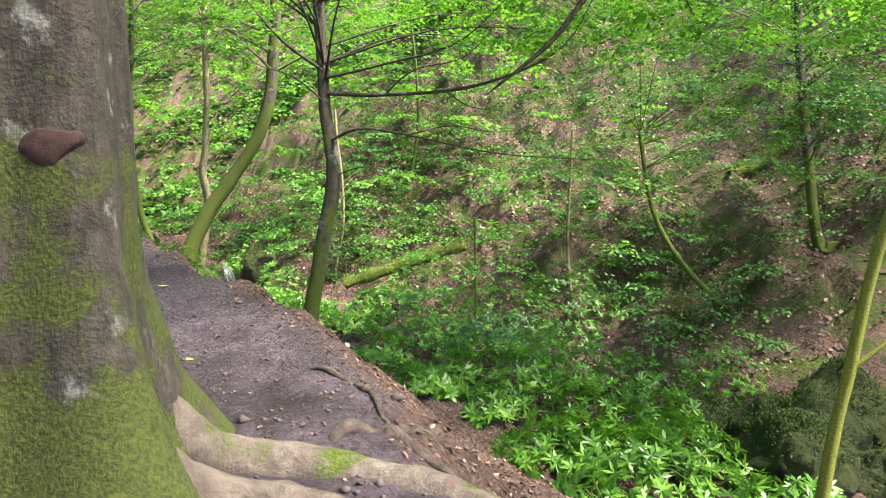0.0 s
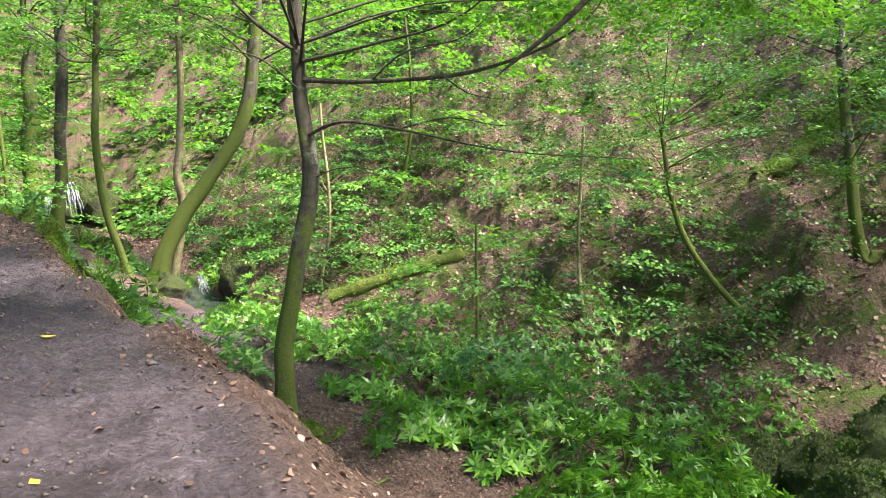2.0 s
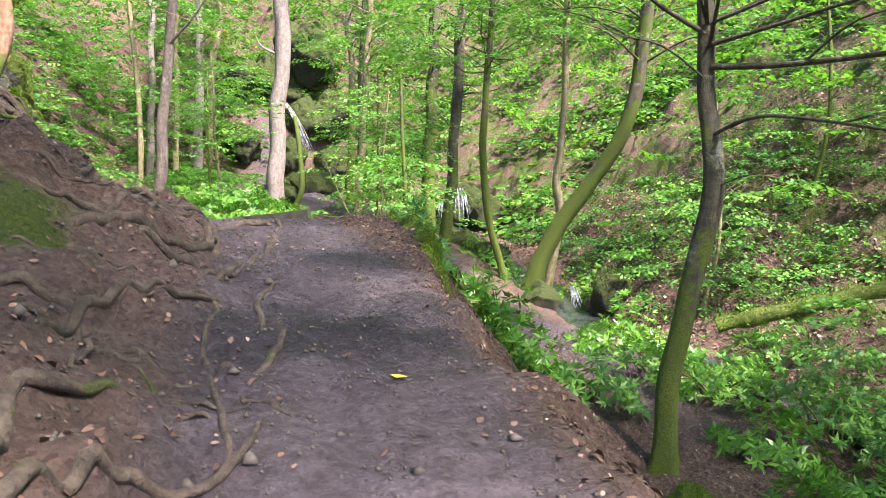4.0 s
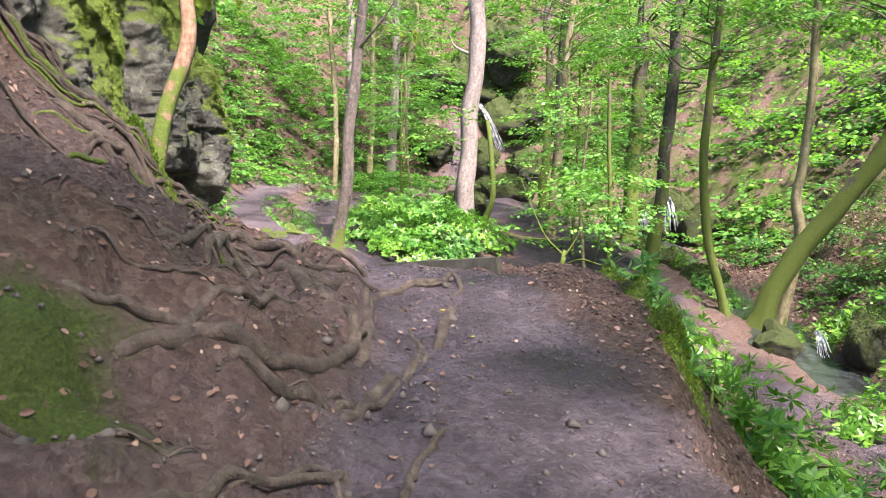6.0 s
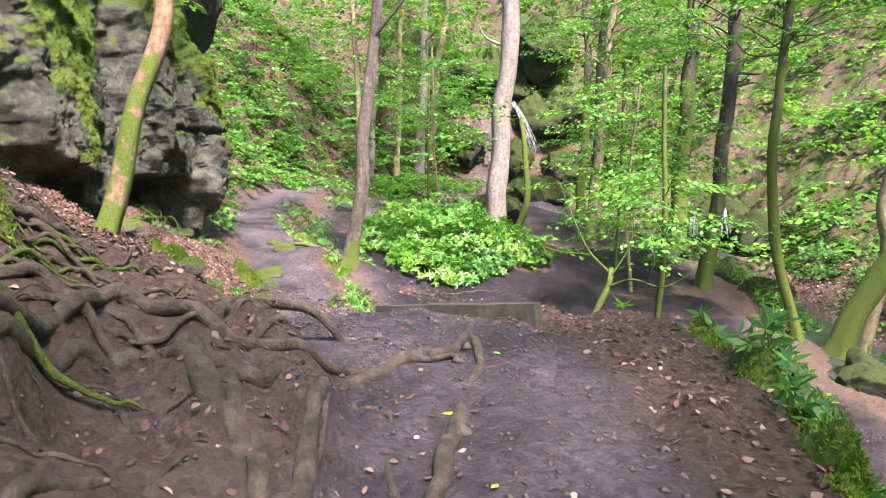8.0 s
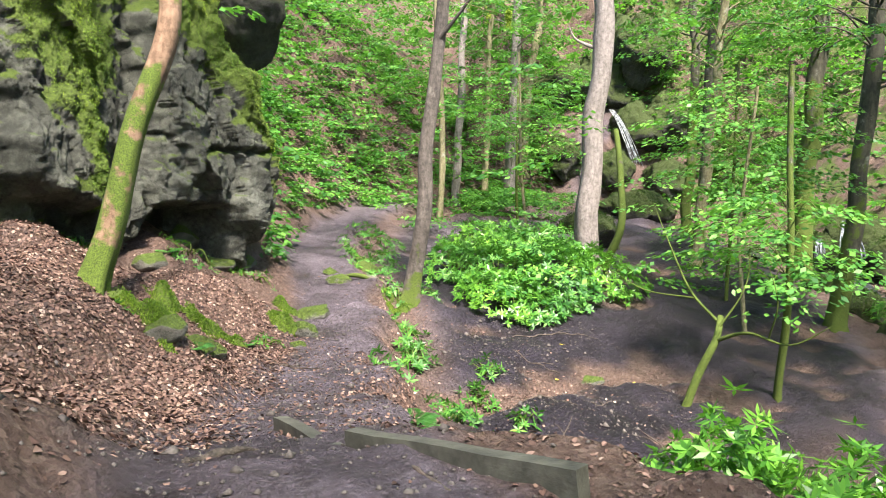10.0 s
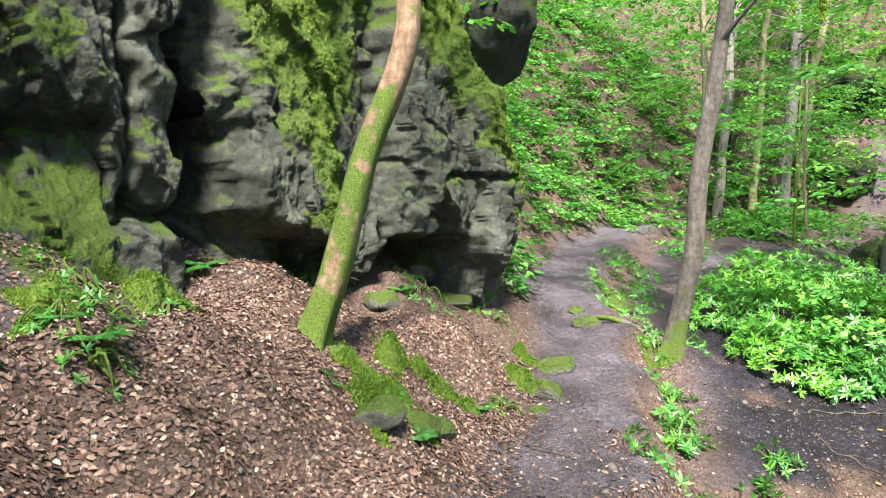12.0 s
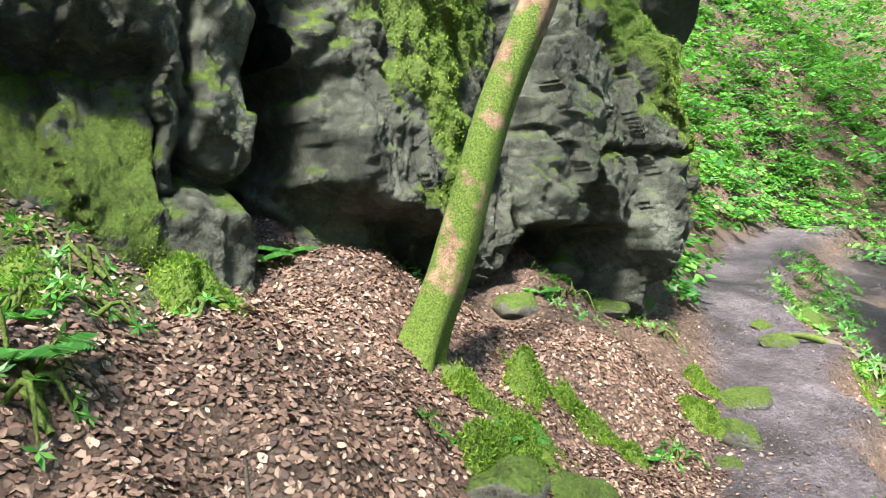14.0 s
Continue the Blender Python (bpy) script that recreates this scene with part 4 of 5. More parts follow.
# ---- fallen logs, board ----
def log(name, pts, radii, material, label, seed):
    v, f = tube(pts, radii, 60, 14, seed, 0.25)
    ob = thing(name, pts[0], label, "log")
    stem = part("trunk", (v, f), material, ob)
    rr = np.random.default_rng(seed)
    up = v[rr.integers(0, len(v), 3000)]
    P = up + rr.normal(0, 0.03, (3000, 3)) + np.array([0, 0, 0.03])
    L = rr.uniform(0.02, 0.06, 3000)
    tagged(part("moss", leaves(P, np.array([0, 0, 0.4]) + rr.normal(0, 0.6, (3000, 3)), rr.normal(0, 0.6, (3000, 3)) + np.array([0, 0, 0.8]), L, L * 0.5), MOSS_TUFT, stem, "yellow-green moss", smooth=False), kind="stuff")
    return ob


log("fallen_log", [(-2.35, 18.4, -1.35), (-0.9, 18.7, -0.9), (0.75, 19.2, -0.4)], [0.13, 0.16, 0.14], BARK_DARK, "mossy fallen log lying across the stream bank", 121)
log("fallen_log", [(7.9, 19.8, height(7.9, 19.8) + 0.1), (9.0, 20.0, height(9, 20.0) + 0.15), (10.2, 20.2, height(10.2, 20.2) + 0.15)], [0.12, 0.16, 0.12], BARK_DARK, "dark fallen trunk on the leaf-covered slope", 122)


def moss_on(shape, count, seed, mask, small=0.018, big=0.05):
    """Cushions of moss: short blades that lean out of a rock skin and hang down."""
    V = shape[0]
    r = np.random.default_rng(seed)
    m = mask(V) if callable(mask) else np.clip(mask - 0.35, 1e-9, 1) ** 1.3
    pick = r.choice(len(V), count, p=m / m.sum())
    P = V[pick] + r.normal(0, 0.014, (count, 3))
    D = np.array([0.75, -0.1, -0.35]) + r.normal(0, 0.55, (count, 3))
    L = r.uniform(small, big, count)
    return leaves(P, D, r.normal(0, 0.5, (count, 3)) + np.array([0.8, -0.3, 0.6]), L, L * 0.34)


for ob, shape in ((main_face, face_shape), (overhang, over_shape)):
    at = ob.data.attributes.new("moss", "FLOAT", "POINT")
    at.data.foreach_set("value", shape[2].astype(np.float32))


def birch_mask(V):
    n = fbm(V[:, 0] * 3, V[:, 1] * 3, V[:, 2] * 1.3, seed=91, octaves=3)
    return np.clip(2.2 * n + 0.75 - 0.22 * np.maximum(V[:, 2] - 1.8, 0), 0, 1) * (V[:, 2] < 4.8) + 1e-9


birch_trunk = rock_birch.children[0]
birch_skin = np.array([v.co for v in birch_trunk.data.vertices]) + np.array(rock_birch.location)
fine_skin = (np.repeat(birch_skin, 12, 0) + np.random.default_rng(92).normal(0, 0.035, (len(birch_skin) * 12, 3)) * np.array([0.5, 0.5, 2.2]), None)
tagged(part("moss", moss_on(fine_skin, 42000, 93, birch_mask, 0.012, 0.034), MOSS_TUFT, birch_trunk, "bright green moss on the bark", smooth=False), kind="stuff")
moss = part("moss", moss_on(face_shape, 120000, 5, face_shape[2], 0.012, 0.034), MOSS_TUFT, main_face, "bright yellow-green hanging moss", smooth=False)
tagged(moss, kind="stuff")
tagged(part("moss", moss_on(over_shape, 34000, 6, over_shape[2], 0.01, 0.026), MOSS_TUFT, overhang, "bright yellow-green hanging moss", smooth=False), kind="stuff")


# ---- timber edging ----
def plank(name, a, b, z0, z1, high, thick, label):
    a, b = Vector(a), Vector(b)
    bm = bmesh.new()
    bmesh.ops.create_cube(bm, size=1)
    bmesh.ops.scale(bm, vec=((b - a).length, thick, high), verts=bm.verts)
    bmesh.ops.subdivide_edges(bm, edges=bm.edges[:], cuts=5, use_grid_fill=True)
    for v in bm.verts:
        v.co += Vector((0, 0.008 * noise.noise(v.co * 4), 0.012 * noise.noise(v.co * 3 + Vector((5, 0, 0)))))
    me = bpy.data.meshes.new(name)
    bm.to_mesh(me)
    bm.free()
    me.materials.append(PLANK)
    ob = new(name, me)
    d = b - a
    ob.matrix_basis = pose((a.x + b.x) / 2, (a.y + b.y) / 2, (z0 + z1) / 2, 0, -math.degrees(math.atan2(z1 - z0, d.length)), math.degrees(math.atan2(d.y, d.x)))
    return tagged(ob, label, "plank", "timber edging of the path")


plank("edging_plank", (-6.4, 10.85), (-7.8, 10.57), 0.86, 0.67, 0.24, 0.09, "weathered grey timber plank edging the earth step")
plank("edging_plank", (-7.9, 10.55), (-8.9, 10.66), 0.58, 0.46, 0.16, 0.09, "short weathered timber plank edging the earth step")


# ---- roots ----
def root_line(xy, radius, seed, lift=0.2):
    r = np.random.default_rng(seed)
    P = curve_points([(x, y, 0) for x, y in xy], 26)
    P[:, 2] = terrain(P[:, 0], P[:, 1])[0] + radius * (lift - 0.25) + radius * 0.5 * vnoise(np.linspace(0, 5, 26) + seed, np.zeros(26), seed=seed)
    P[:, :2] += 0.02 * np.stack([vnoise(np.linspace(0, 7, 26), np.full(26, seed * 1.7), seed=3), vnoise(np.linspace(0, 7, 26), np.full(26, seed * 2.9), seed=4)], 1)
    P[[0, -1], 2] -= radius * 1.5
    return tube(P, [radius * 0.6, radius * 0.8, radius * 0.65, radius * 0.25], 60, 10, seed, 0.24, 0.85, 3.5)


ROOT_LABEL = "bare brown tree roots, worn smooth, crossing the earth path"
bank_roots = thing("tree_roots", (-5.5, 8.0, height(-5.5, 8.0)), ROOT_LABEL, "roots")
BANK = [([(-4.8, 6.3), (-4.79, 6.71), (-4.71, 6.98), (-4.79, 7.39), (-5.14, 7.87), (-5.46, 8.28), (-6.07, 8.83)], 0.06),
        ([(-5.0, 7.7), (-5.14, 7.87), (-5.6, 8.07), (-6.07, 8.28), (-6.46, 8.12), (-6.7, 8.0)], 0.05),
        ([(-5.65, 6.9), (-5.88, 7.31), (-6.73, 8.02), (-6.47, 8.38), (-6.18, 8.66), (-6.21, 9.27), (-6.02, 9.77)], 0.06),
        ([(-3.75, 5.4), (-3.9, 5.8), (-4.14, 6.4), (-4.21, 6.98), (-4.0, 6.9)], 0.05), ([(-4.3, 4.9), (-4.14, 5.5), (-3.91, 5.73), (-3.7, 5.6)], 0.045),
        ([(-4.0, 5.3), (-3.81, 5.62), (-3.47, 5.84), (-3.2, 5.95)], 0.03), ([(-2.45, 4.1), (-2.61, 4.51), (-3.01, 4.86), (-3.06, 5.11), (-3.09, 5.41), (-2.9, 5.7)], 0.05),
        ([(-2.3, 4.2), (-2.48, 4.6), (-2.63, 5.01), (-2.58, 5.43), (-2.7, 5.8)], 0.045), ([(-4.7, 6.8), (-4.6, 7.2), (-4.62, 7.6), (-4.75, 7.9)], 0.05),
        ([(-5.76, 7.27), (-6.25, 7.71), (-6.42, 8.13), (-6.24, 8.21), (-5.87, 8.13), (-5.49, 8.06), (-5.2, 7.9), (-4.9, 7.65)], 0.075),
        ([(-6.08, 8.83), (-5.69, 8.45), (-5.28, 8.1), (-4.99, 7.79), (-4.8, 7.3)], 0.055),
        ([(-6.08, 8.83), (-6.2, 9.35), (-6.17, 9.76), (-6.68, 10.4), (-7.2, 10.5)], 0.045),
        ([(-6.47, 10.22), (-5.96, 9.75), (-5.71, 9.4)], 0.04),
        ([(-5.66, 9.29), (-5.42, 8.98), (-5.14, 8.59), (-4.89, 8.2)], 0.06),
        ([(-6.5, 8.2), (-6.11, 8.27), (-6.03, 8.5), (-6.06, 8.81)], 0.05),
        ([(-6.9, 8.5), (-6.62, 8.57), (-6.46, 8.44), (-6.3, 8.52), (-6.4, 8.9)], 0.05),
        ([(-6.02, 8.86), (-5.83, 8.9), (-5.68, 8.88)], 0.035),
        ([(-7.1, 6.9), (-6.87, 7.45), (-6.89, 7.68), (-6.69, 7.81), (-6.33, 7.95)], 0.06),
        ([(-6.9, 7.1), (-6.78, 7.42), (-6.79, 7.72), (-6.75, 8.1)], 0.05),
        ([(-6.21, 7.8), (-5.83, 7.77), (-5.71, 7.85)], 0.025),
        ([(-5.4, 6.9), (-5.57, 7.19), (-5.65, 7.33)], 0.025),
        ([(-6.4, 6.3), (-6.5, 7.0), (-6.2, 7.3), (-6.0, 7.5)], 0.045),
        ([(-7.9, 9.7), (-8.1, 10.0), (-8.2, 10.3)], 0.04),
        ([(-2.52, 5.37), (-2.88, 5.73), (-3.53, 6.23), (-4.07, 6.88), (-4.23, 6.89), (-4.12, 6.39), (-3.88, 5.86)], 0.028),
        ([(-3.92, 5.36), (-3.72, 5.56), (-3.53, 5.73), (-3.46, 5.9)], 0.035),
        ([(-3.22, 6.04), (-3.18, 6.36), (-3.44, 6.77), (-3.61, 6.94)], 0.035),
        ([(-3.01, 5.94), (-2.82, 5.96), (-2.64, 5.91)], 0.03),
        ([(-3.52, 6.66), (-4.04, 7.28), (-4.2, 7.66)], 0.035),
        ([(-4.6, 7.0), (-4.7, 7.6), (-5.0, 8.3), (-5.5, 8.7)], 0.045),
        ([(-5.0, 6.2), (-4.9, 6.7), (-5.1, 7.3), (-5.2, 7.8)], 0.04)]
for i, (xy, rad) in enumerate(BANK):
    part("root", root_line(xy, rad, 200 + i), ROOT_BARK, bank_roots)
part("root", tube([(-6.5, 8.4, 0.95), (-6.56, 8.5, 1.12), (-6.63, 8.58, 1.18), (-6.7, 8.72, 1.18), (-6.78, 8.98, 1.13), (-6.82, 9.22, 1.06), (-6.78, 9.36, 0.93), (-6.74, 9.45, 0.75)], [0.03, 0.036, 0.03, 0.032, 0.025], 60, 10, 255, 0.25), ROOT_BARK, bank_roots)
rr = np.random.default_rng(77)
for i in range(30):
    x, y = rr.uniform(-7.7, -6.3), rr.uniform(6.5, 7.4)
    a, line = 1.45 + rr.normal(0, 0.28), [(x, y)]
    for k in range(4):
        a += rr.normal(0, 0.16)
        L = rr.uniform(0.22, 0.4)
        line.append((line[-1][0] + L * math.cos(a), line[-1][1] + L * math.sin(a)))
    part("root", root_line(line, rr.uniform(0.014, 0.034), 260 + i, rr.uniform(0.8, 2.2)), MOSSY_ROOT if i % 3 == 0 else ROOT_BARK, bank_roots)
for i in range(16):
    x, y = rr.uniform(-6.3, -3.2), 0.0
    y = 6.9 + (-x - 5.0) * 0.6 + rr.uniform(-1.0, 0.5)
    a, line = rr.uniform(0.2, 2.4), [(x, y)]
    for k in range(3):
        a += rr.normal(0, 0.25)
        L = rr.uniform(0.12, 0.28)
        line.append((line[-1][0] + L * math.cos(a), line[-1][1] + L * math.sin(a)))
    part("root", root_line(line, rr.uniform(0.008, 0.02), 290 + i, 0.9), ROOT_BARK, bank_roots)
beech_roots = thing("beech_roots", (-1.1, 3.4, height(-1.1, 3.4)), "thick pale beech roots spreading over the trodden path", "roots")
part("root", tube([(-1.32, 2.85, 0.72), (-1.15, 3.05, 0.3), (-0.9, 3.25, 0.07), (-0.55, 3.3, 0.0), (-0.1, 3.2, -0.04), (0.3, 2.95, -0.1), (0.75, 2.5, -0.35)], [0.1, 0.14, 0.13, 0.12, 0.1, 0.06], 70, 14, 240, 0.2), PALE_ROOT, beech_roots)
part("root", tube([(-1.35, 2.65, 0.55), (-1.12, 2.8, 0.2), (-0.85, 2.93, 0.0), (-0.45, 2.93, -0.06), (0.0, 2.8, -0.2)], [0.1, 0.15, 0.14, 0.12, 0.07], 60, 14, 241, 0.2), PALE_ROOT, beech_roots)
part("root", tube([(-1.4, 3.0, 0.5), (-1.3, 3.3, 0.08), (-1.15, 3.6, -0.06), (-1.0, 3.9, -0.25)], [0.1, 0.12, 0.09, 0.05], 50, 12, 242, 0.2), PALE_ROOT, beech_roots)
for i, (xy, rad, lift) in enumerate([([(-0.85, 4.8), (-0.46, 4.42), (-0.25, 3.83)], 0.04, 0.2), ([(-0.55, 3.55), (-0.35, 3.75), (-0.1, 3.75), (0.2, 3.6)], 0.06, 0.2), ([(-0.2, 3.9), (-0.05, 4.1), (0.1, 4.15)], 0.05, 0.4)]):
    part("root", root_line(xy, rad, 245 + i, lift), ROOT_BARK, beech_roots)
part("knot", boulder((-1.28, 2.465, 1.47), (0.095, 0.045, 0.07), 77, 12, 60, 40, 0.4), plain_material("knot_wood", (0.02, 0.009, 0.007), (0.075, 0.036, 0.028), 0.9, 26), beech.children[0], "dark red-brown knot in the bark")
edge_root = thing("edge_root", (-1.5, 9.6, height(-1.5, 9.6)), "mossy dead branch lying on the slope below the path", "branch")
part("branch", root_line([(-2.3, 9.9), (-1.75, 9.95), (-1.4, 9.7), (-1.15, 9.2), (-1.0, 8.7)], 0.06, 251, 0.5), BARK_MOSS, edge_root)
part("branch", root_line([(-1.25, 9.6), (-0.85, 9.9), (-0.5, 10.3)], 0.05, 252, 0.5), BARK_DARK, edge_root)


twig_rng = np.random.default_rng(88)
for i, (x, y) in enumerate([(-11.6, 15.6), (-10.4, 15.0), (-9.4, 14.2), (-12.9, 17.0), (-11.2, 16.6), (-13.6, 18.1), (-10.0, 16.4), (-8.9, 12.7), (-12.6, 12.3), (-10.2, 9.6), (-0.9, 8.3), (0.4, 9.1), (1.2, 8.6), (-5.2, 11.3)]):
    a, L = twig_rng.uniform(0, 3.1), twig_rng.uniform(0.35, 0.8)
    dx, dy, bend = L * math.cos(a), L * math.sin(a), twig_rng.uniform(-0.1, 0.1)
    stick = thing("fallen_twig", (x, y, height(x, y)), "thin dead twig lying on the ground", "twig", "twigs on the ground")
    part("stem", root_line([(x - dx, y - dy), (x + bend, y - bend), (x + dx, y + dy)], 0.014, 600 + i, 1.0), ROOT_BARK, stick)
    part("fork", root_line([(x + bend, y - bend), (x + 0.5 * dx - 0.3 * dy, y + 0.5 * dy + 0.3 * dx)], 0.008, 640 + i, 1.2), ROOT_BARK, stick)


# ---- shrubs, ferns, saplings ----
def shrub(name, x, y, radius, tall, count, size, material, label, seed, group="", per=9):
    """A leafy bush: stems that fan out and whorls of leaves over an uneven dome."""
    r = np.random.default_rng(seed)
    z = height(x, y)
    ob = thing(name, (x, y, z), label, "shrub", group)
    th, q = r.uniform(0, 6.28, count), r.uniform(0.02, 1, count) ** 0.5
    lump = 0.75 + 0.35 * vnoise(np.cos(th) * 2 * q + seed, np.sin(th) * 2 * q)
    C = np.stack([x + radius * q * np.cos(th), y + radius * q * np.sin(th), np.zeros(count)], 1)
    g = terrain(C[:, 0], C[:, 1])[0]
    C[:, 2] = g + tall * lump * (1 - 0.6 * q**2) * r.uniform(0.35, 1.05, count)
    tilt = np.stack([np.cos(th) * q, np.sin(th) * q, np.full(count, 0.9)], 1) + r.normal(0, 0.25, (count, 3))
    part("foliage", rosette_leaves(C, tilt, per, size, seed), material, ob, smooth=False)
    for i in range(min(7, count)):
        e = C[i]
        part("stem", tube([(x + r.normal(0, 0.1), y + r.normal(0, 0.1), z - 0.1), ((x + e[0]) / 2, (y + e[1]) / 2, z + tall * 0.35), tuple(e)], [0.016, 0.012, 0.005], 8, 5, seed + i, 0.1), BARK_DARK, ob)
    return ob


RH = "glossy green rhododendron with whorls of long leaves on the slope"
for i, (x, y, rad, tall, n) in enumerate([(1.7, 9.6, 0.9, 0.8, 150), (2.6, 9.2, 1.0, 0.9, 190), (3.4, 9.9, 0.9, 0.8, 150), (2.4, 10.8, 1.0, 0.9, 160), (3.6, 11.3, 0.9, 0.9, 130), (0.9, 11.0, 0.6, 0.5, 60),
                                          (-0.2, 11.6, 0.8, 0.7, 110), (0.3, 12.8, 0.9, 0.7, 110), (1.4, 12.4, 0.9, 0.9, 120), (-1.0, 13.4, 0.8, 0.7, 90), (1.9, 8.2, 0.5, 0.45, 50), (4.3, 8.6, 0.8, 0.7, 110)]):
    shrub("rhododendron", x, y, rad, tall, n, 0.17, LEAF_RHODO, RH, 300 + i, "rhododendrons on the slope")
for i, (x, y, rad, tall, n) in enumerate([(1.2, 14.4, 1.3, 1.7, 260), (2.6, 14.0, 1.3, 1.9, 260), (-0.3, 15.0, 1.2, 1.5, 220), (4.0, 14.3, 1.1, 1.3, 180), (-1.9, 15.2, 1.0, 1.0, 140), (0.6, 17.2, 1.2, 1.5, 180), (2.9, 17.2, 1.4, 1.8, 220), (5.4, 13.4, 0.9, 1.2, 130)]):
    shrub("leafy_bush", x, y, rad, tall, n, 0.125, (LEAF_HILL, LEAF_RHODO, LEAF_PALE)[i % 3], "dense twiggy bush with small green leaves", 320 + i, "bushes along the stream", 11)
for i, (x, y, rad, tall, n) in enumerate([(-3.4, 13.4, 0.8, 0.8, 110), (-4.6, 14.2, 0.7, 0.6, 80), (-2.9, 15.6, 0.9, 0.8, 110), (-4.2, 17.0, 0.8, 0.8, 90), (-2.3, 17.5, 0.9, 1.0, 120), (-4.9, 12.2, 0.45, 0.4, 40), (-3.3, 11.6, 0.5, 0.6, 60),
                                          (-3.9, 19.0, 0.9, 1.1, 120), (-1.5, 19.5, 0.9, 1.0, 110), (-6.3, 23.0, 0.9, 1.1, 120), (-9.6, 24.6, 0.8, 0.9, 90), (-11.5, 27.5, 0.8, 0.9, 90)]):
    shrub("leafy_bush", x, y, rad, tall, n, 0.16, LEAF_RHODO if i % 2 else LEAF_PALE, "fresh green bush beside the lower stream path", 340 + i, "bushes along the lower path", 9)
for i, (x, y, rad, tall, n) in enumerate([(-15.2, 18.3, 1.0, 0.9, 190), (-16.0, 18.8, 1.0, 1.0, 190), (-15.1, 19.6, 1.1, 1.1, 200), (-15.2, 21.1, 1.1, 1.1, 180), (-16.9, 20.8, 1.3, 1.0, 200), (-14.4, 18.6, 0.6, 0.5, 70), (-18.3, 20.4, 1.3, 1.0, 170), (-17.2, 18.6, 0.9, 0.7, 110), (-19.5, 22.0, 1.3, 1.0, 150)]):
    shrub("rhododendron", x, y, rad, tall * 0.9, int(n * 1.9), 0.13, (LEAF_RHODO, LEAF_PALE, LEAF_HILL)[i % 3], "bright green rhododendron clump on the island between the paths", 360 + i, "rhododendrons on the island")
for i, (x, y, rad, tall, n) in enumerate([(-16.3, 17.0, 0.5, 0.35, 45), (-16.1, 16.3, 0.4, 0.3, 40), (-18.6, 17.3, 0.8, 0.4, 70), (-20.2, 18.2, 0.9, 0.5, 80), (-13.4, 14.9, 0.35, 0.4, 35), (-13.9, 15.2, 0.3, 0.35, 25), (-12.7, 14.0, 0.3, 0.3, 22), (-14.6, 15.6, 0.4, 0.3, 30), (-11.9, 13.7, 0.25, 0.35, 18), (-22.1, 19.6, 0.9, 0.5, 80), (-11.4, 8.75, 0.25, 0.18, 16), (-11.25, 8.5, 0.3, 0.2, 20), (-10.6, 8.75, 0.25, 0.22, 16), (-11.95, 9.1, 0.15, 0.12, 8), (-12.0, 8.4, 0.3, 0.2, 18), (-15.7, 12.3, 0.5, 0.25, 40), (-16.5, 13.6, 0.4, 0.2, 26), (-14.9, 10.6, 0.4, 0.2, 24), (-13.6, 12.6, 0.25, 0.16, 14), (-11.5, 10.3, 0.12, 0.1, 7), (-11.5, 14.2, 0.3, 0.3, 26), (-10.6, 13.8, 0.35, 0.3, 30), (-10.2, 14.3, 0.25, 0.25, 20), (-9.6, 13.6, 0.3, 0.3, 24), (-12.4, 15.3, 0.3, 0.25, 24), (-11.0, 14.9, 0.2, 0.2, 14), (-9.0, 13.2, 0.35, 0.35, 30), (-12.9, 15.9, 0.25, 0.25, 18), (-8.6, 13.9, 0.4, 0.4, 36), (-12.2, 14.5, 0.3, 0.25, 22), (-4.75, 10.95, 0.3, 0.5, 30), (-4.35, 10.5, 0.25, 0.35, 22), (-4.0, 10.1, 0.2, 0.25, 14), (-5.3, 11.4, 0.3, 0.3, 24), (-1.4, 8.6, 0.2, 0.2, 14), (-0.4, 8.4, 0.25, 0.25, 16), (0.5, 8.0, 0.25, 0.25, 16), (-1.9, 9.9, 0.3, 0.3, 22)]):
    shrub("low_plant", x, y, rad, tall, n, 0.065 if 10 <= i < 20 else 0.12, LEAF_PALE, "low pale green plants at the edge of the path", 380 + i, "low plants by the path", 7)
for i, (x, y, rad, tall, n) in enumerate([(-7.5, 14.6, 1.0, 1.0, 170), (-6.6, 14.2, 0.9, 0.9, 140), (-6.0, 13.2, 0.8, 0.7, 110), (-8.6, 14.5, 0.7, 0.7, 80), (-7.2, 16.4, 1.0, 1.0, 120), (-7.0, 12.9, 0.55, 0.75, 90), (-6.1, 13.0, 0.6, 0.8, 100), (-5.3, 12.9, 0.5, 0.6, 70), (-7.3, 13.7, 0.8, 1.6, 190), (-6.5, 13.6, 0.75, 1.45, 170), (-8.0, 14.0, 0.7, 1.4, 140), (-3.7, 11.8, 0.6, 0.5, 90), (-3.0, 10.9, 0.45, 0.45, 50), (-7.2, 14.9, 0.8, 1.75, 190), (-8.0, 15.0, 0.7, 1.45, 150), (-6.8, 14.3, 0.7, 2.1, 190), (-6.4, 15.2, 0.8, 2.0, 170), (-7.9, 14.3, 0.7, 1.95, 190), (-8.4, 14.5, 0.55, 1.3, 110), (-3.77, 11.5, 0.6, 1.43, 130)]):
    shrub("yellow_bush", x, y, rad, tall, n, 0.15, LEAF_RHODO, "bright green leafy bush on the slope under the path", 395 + i, "bushes under the path")


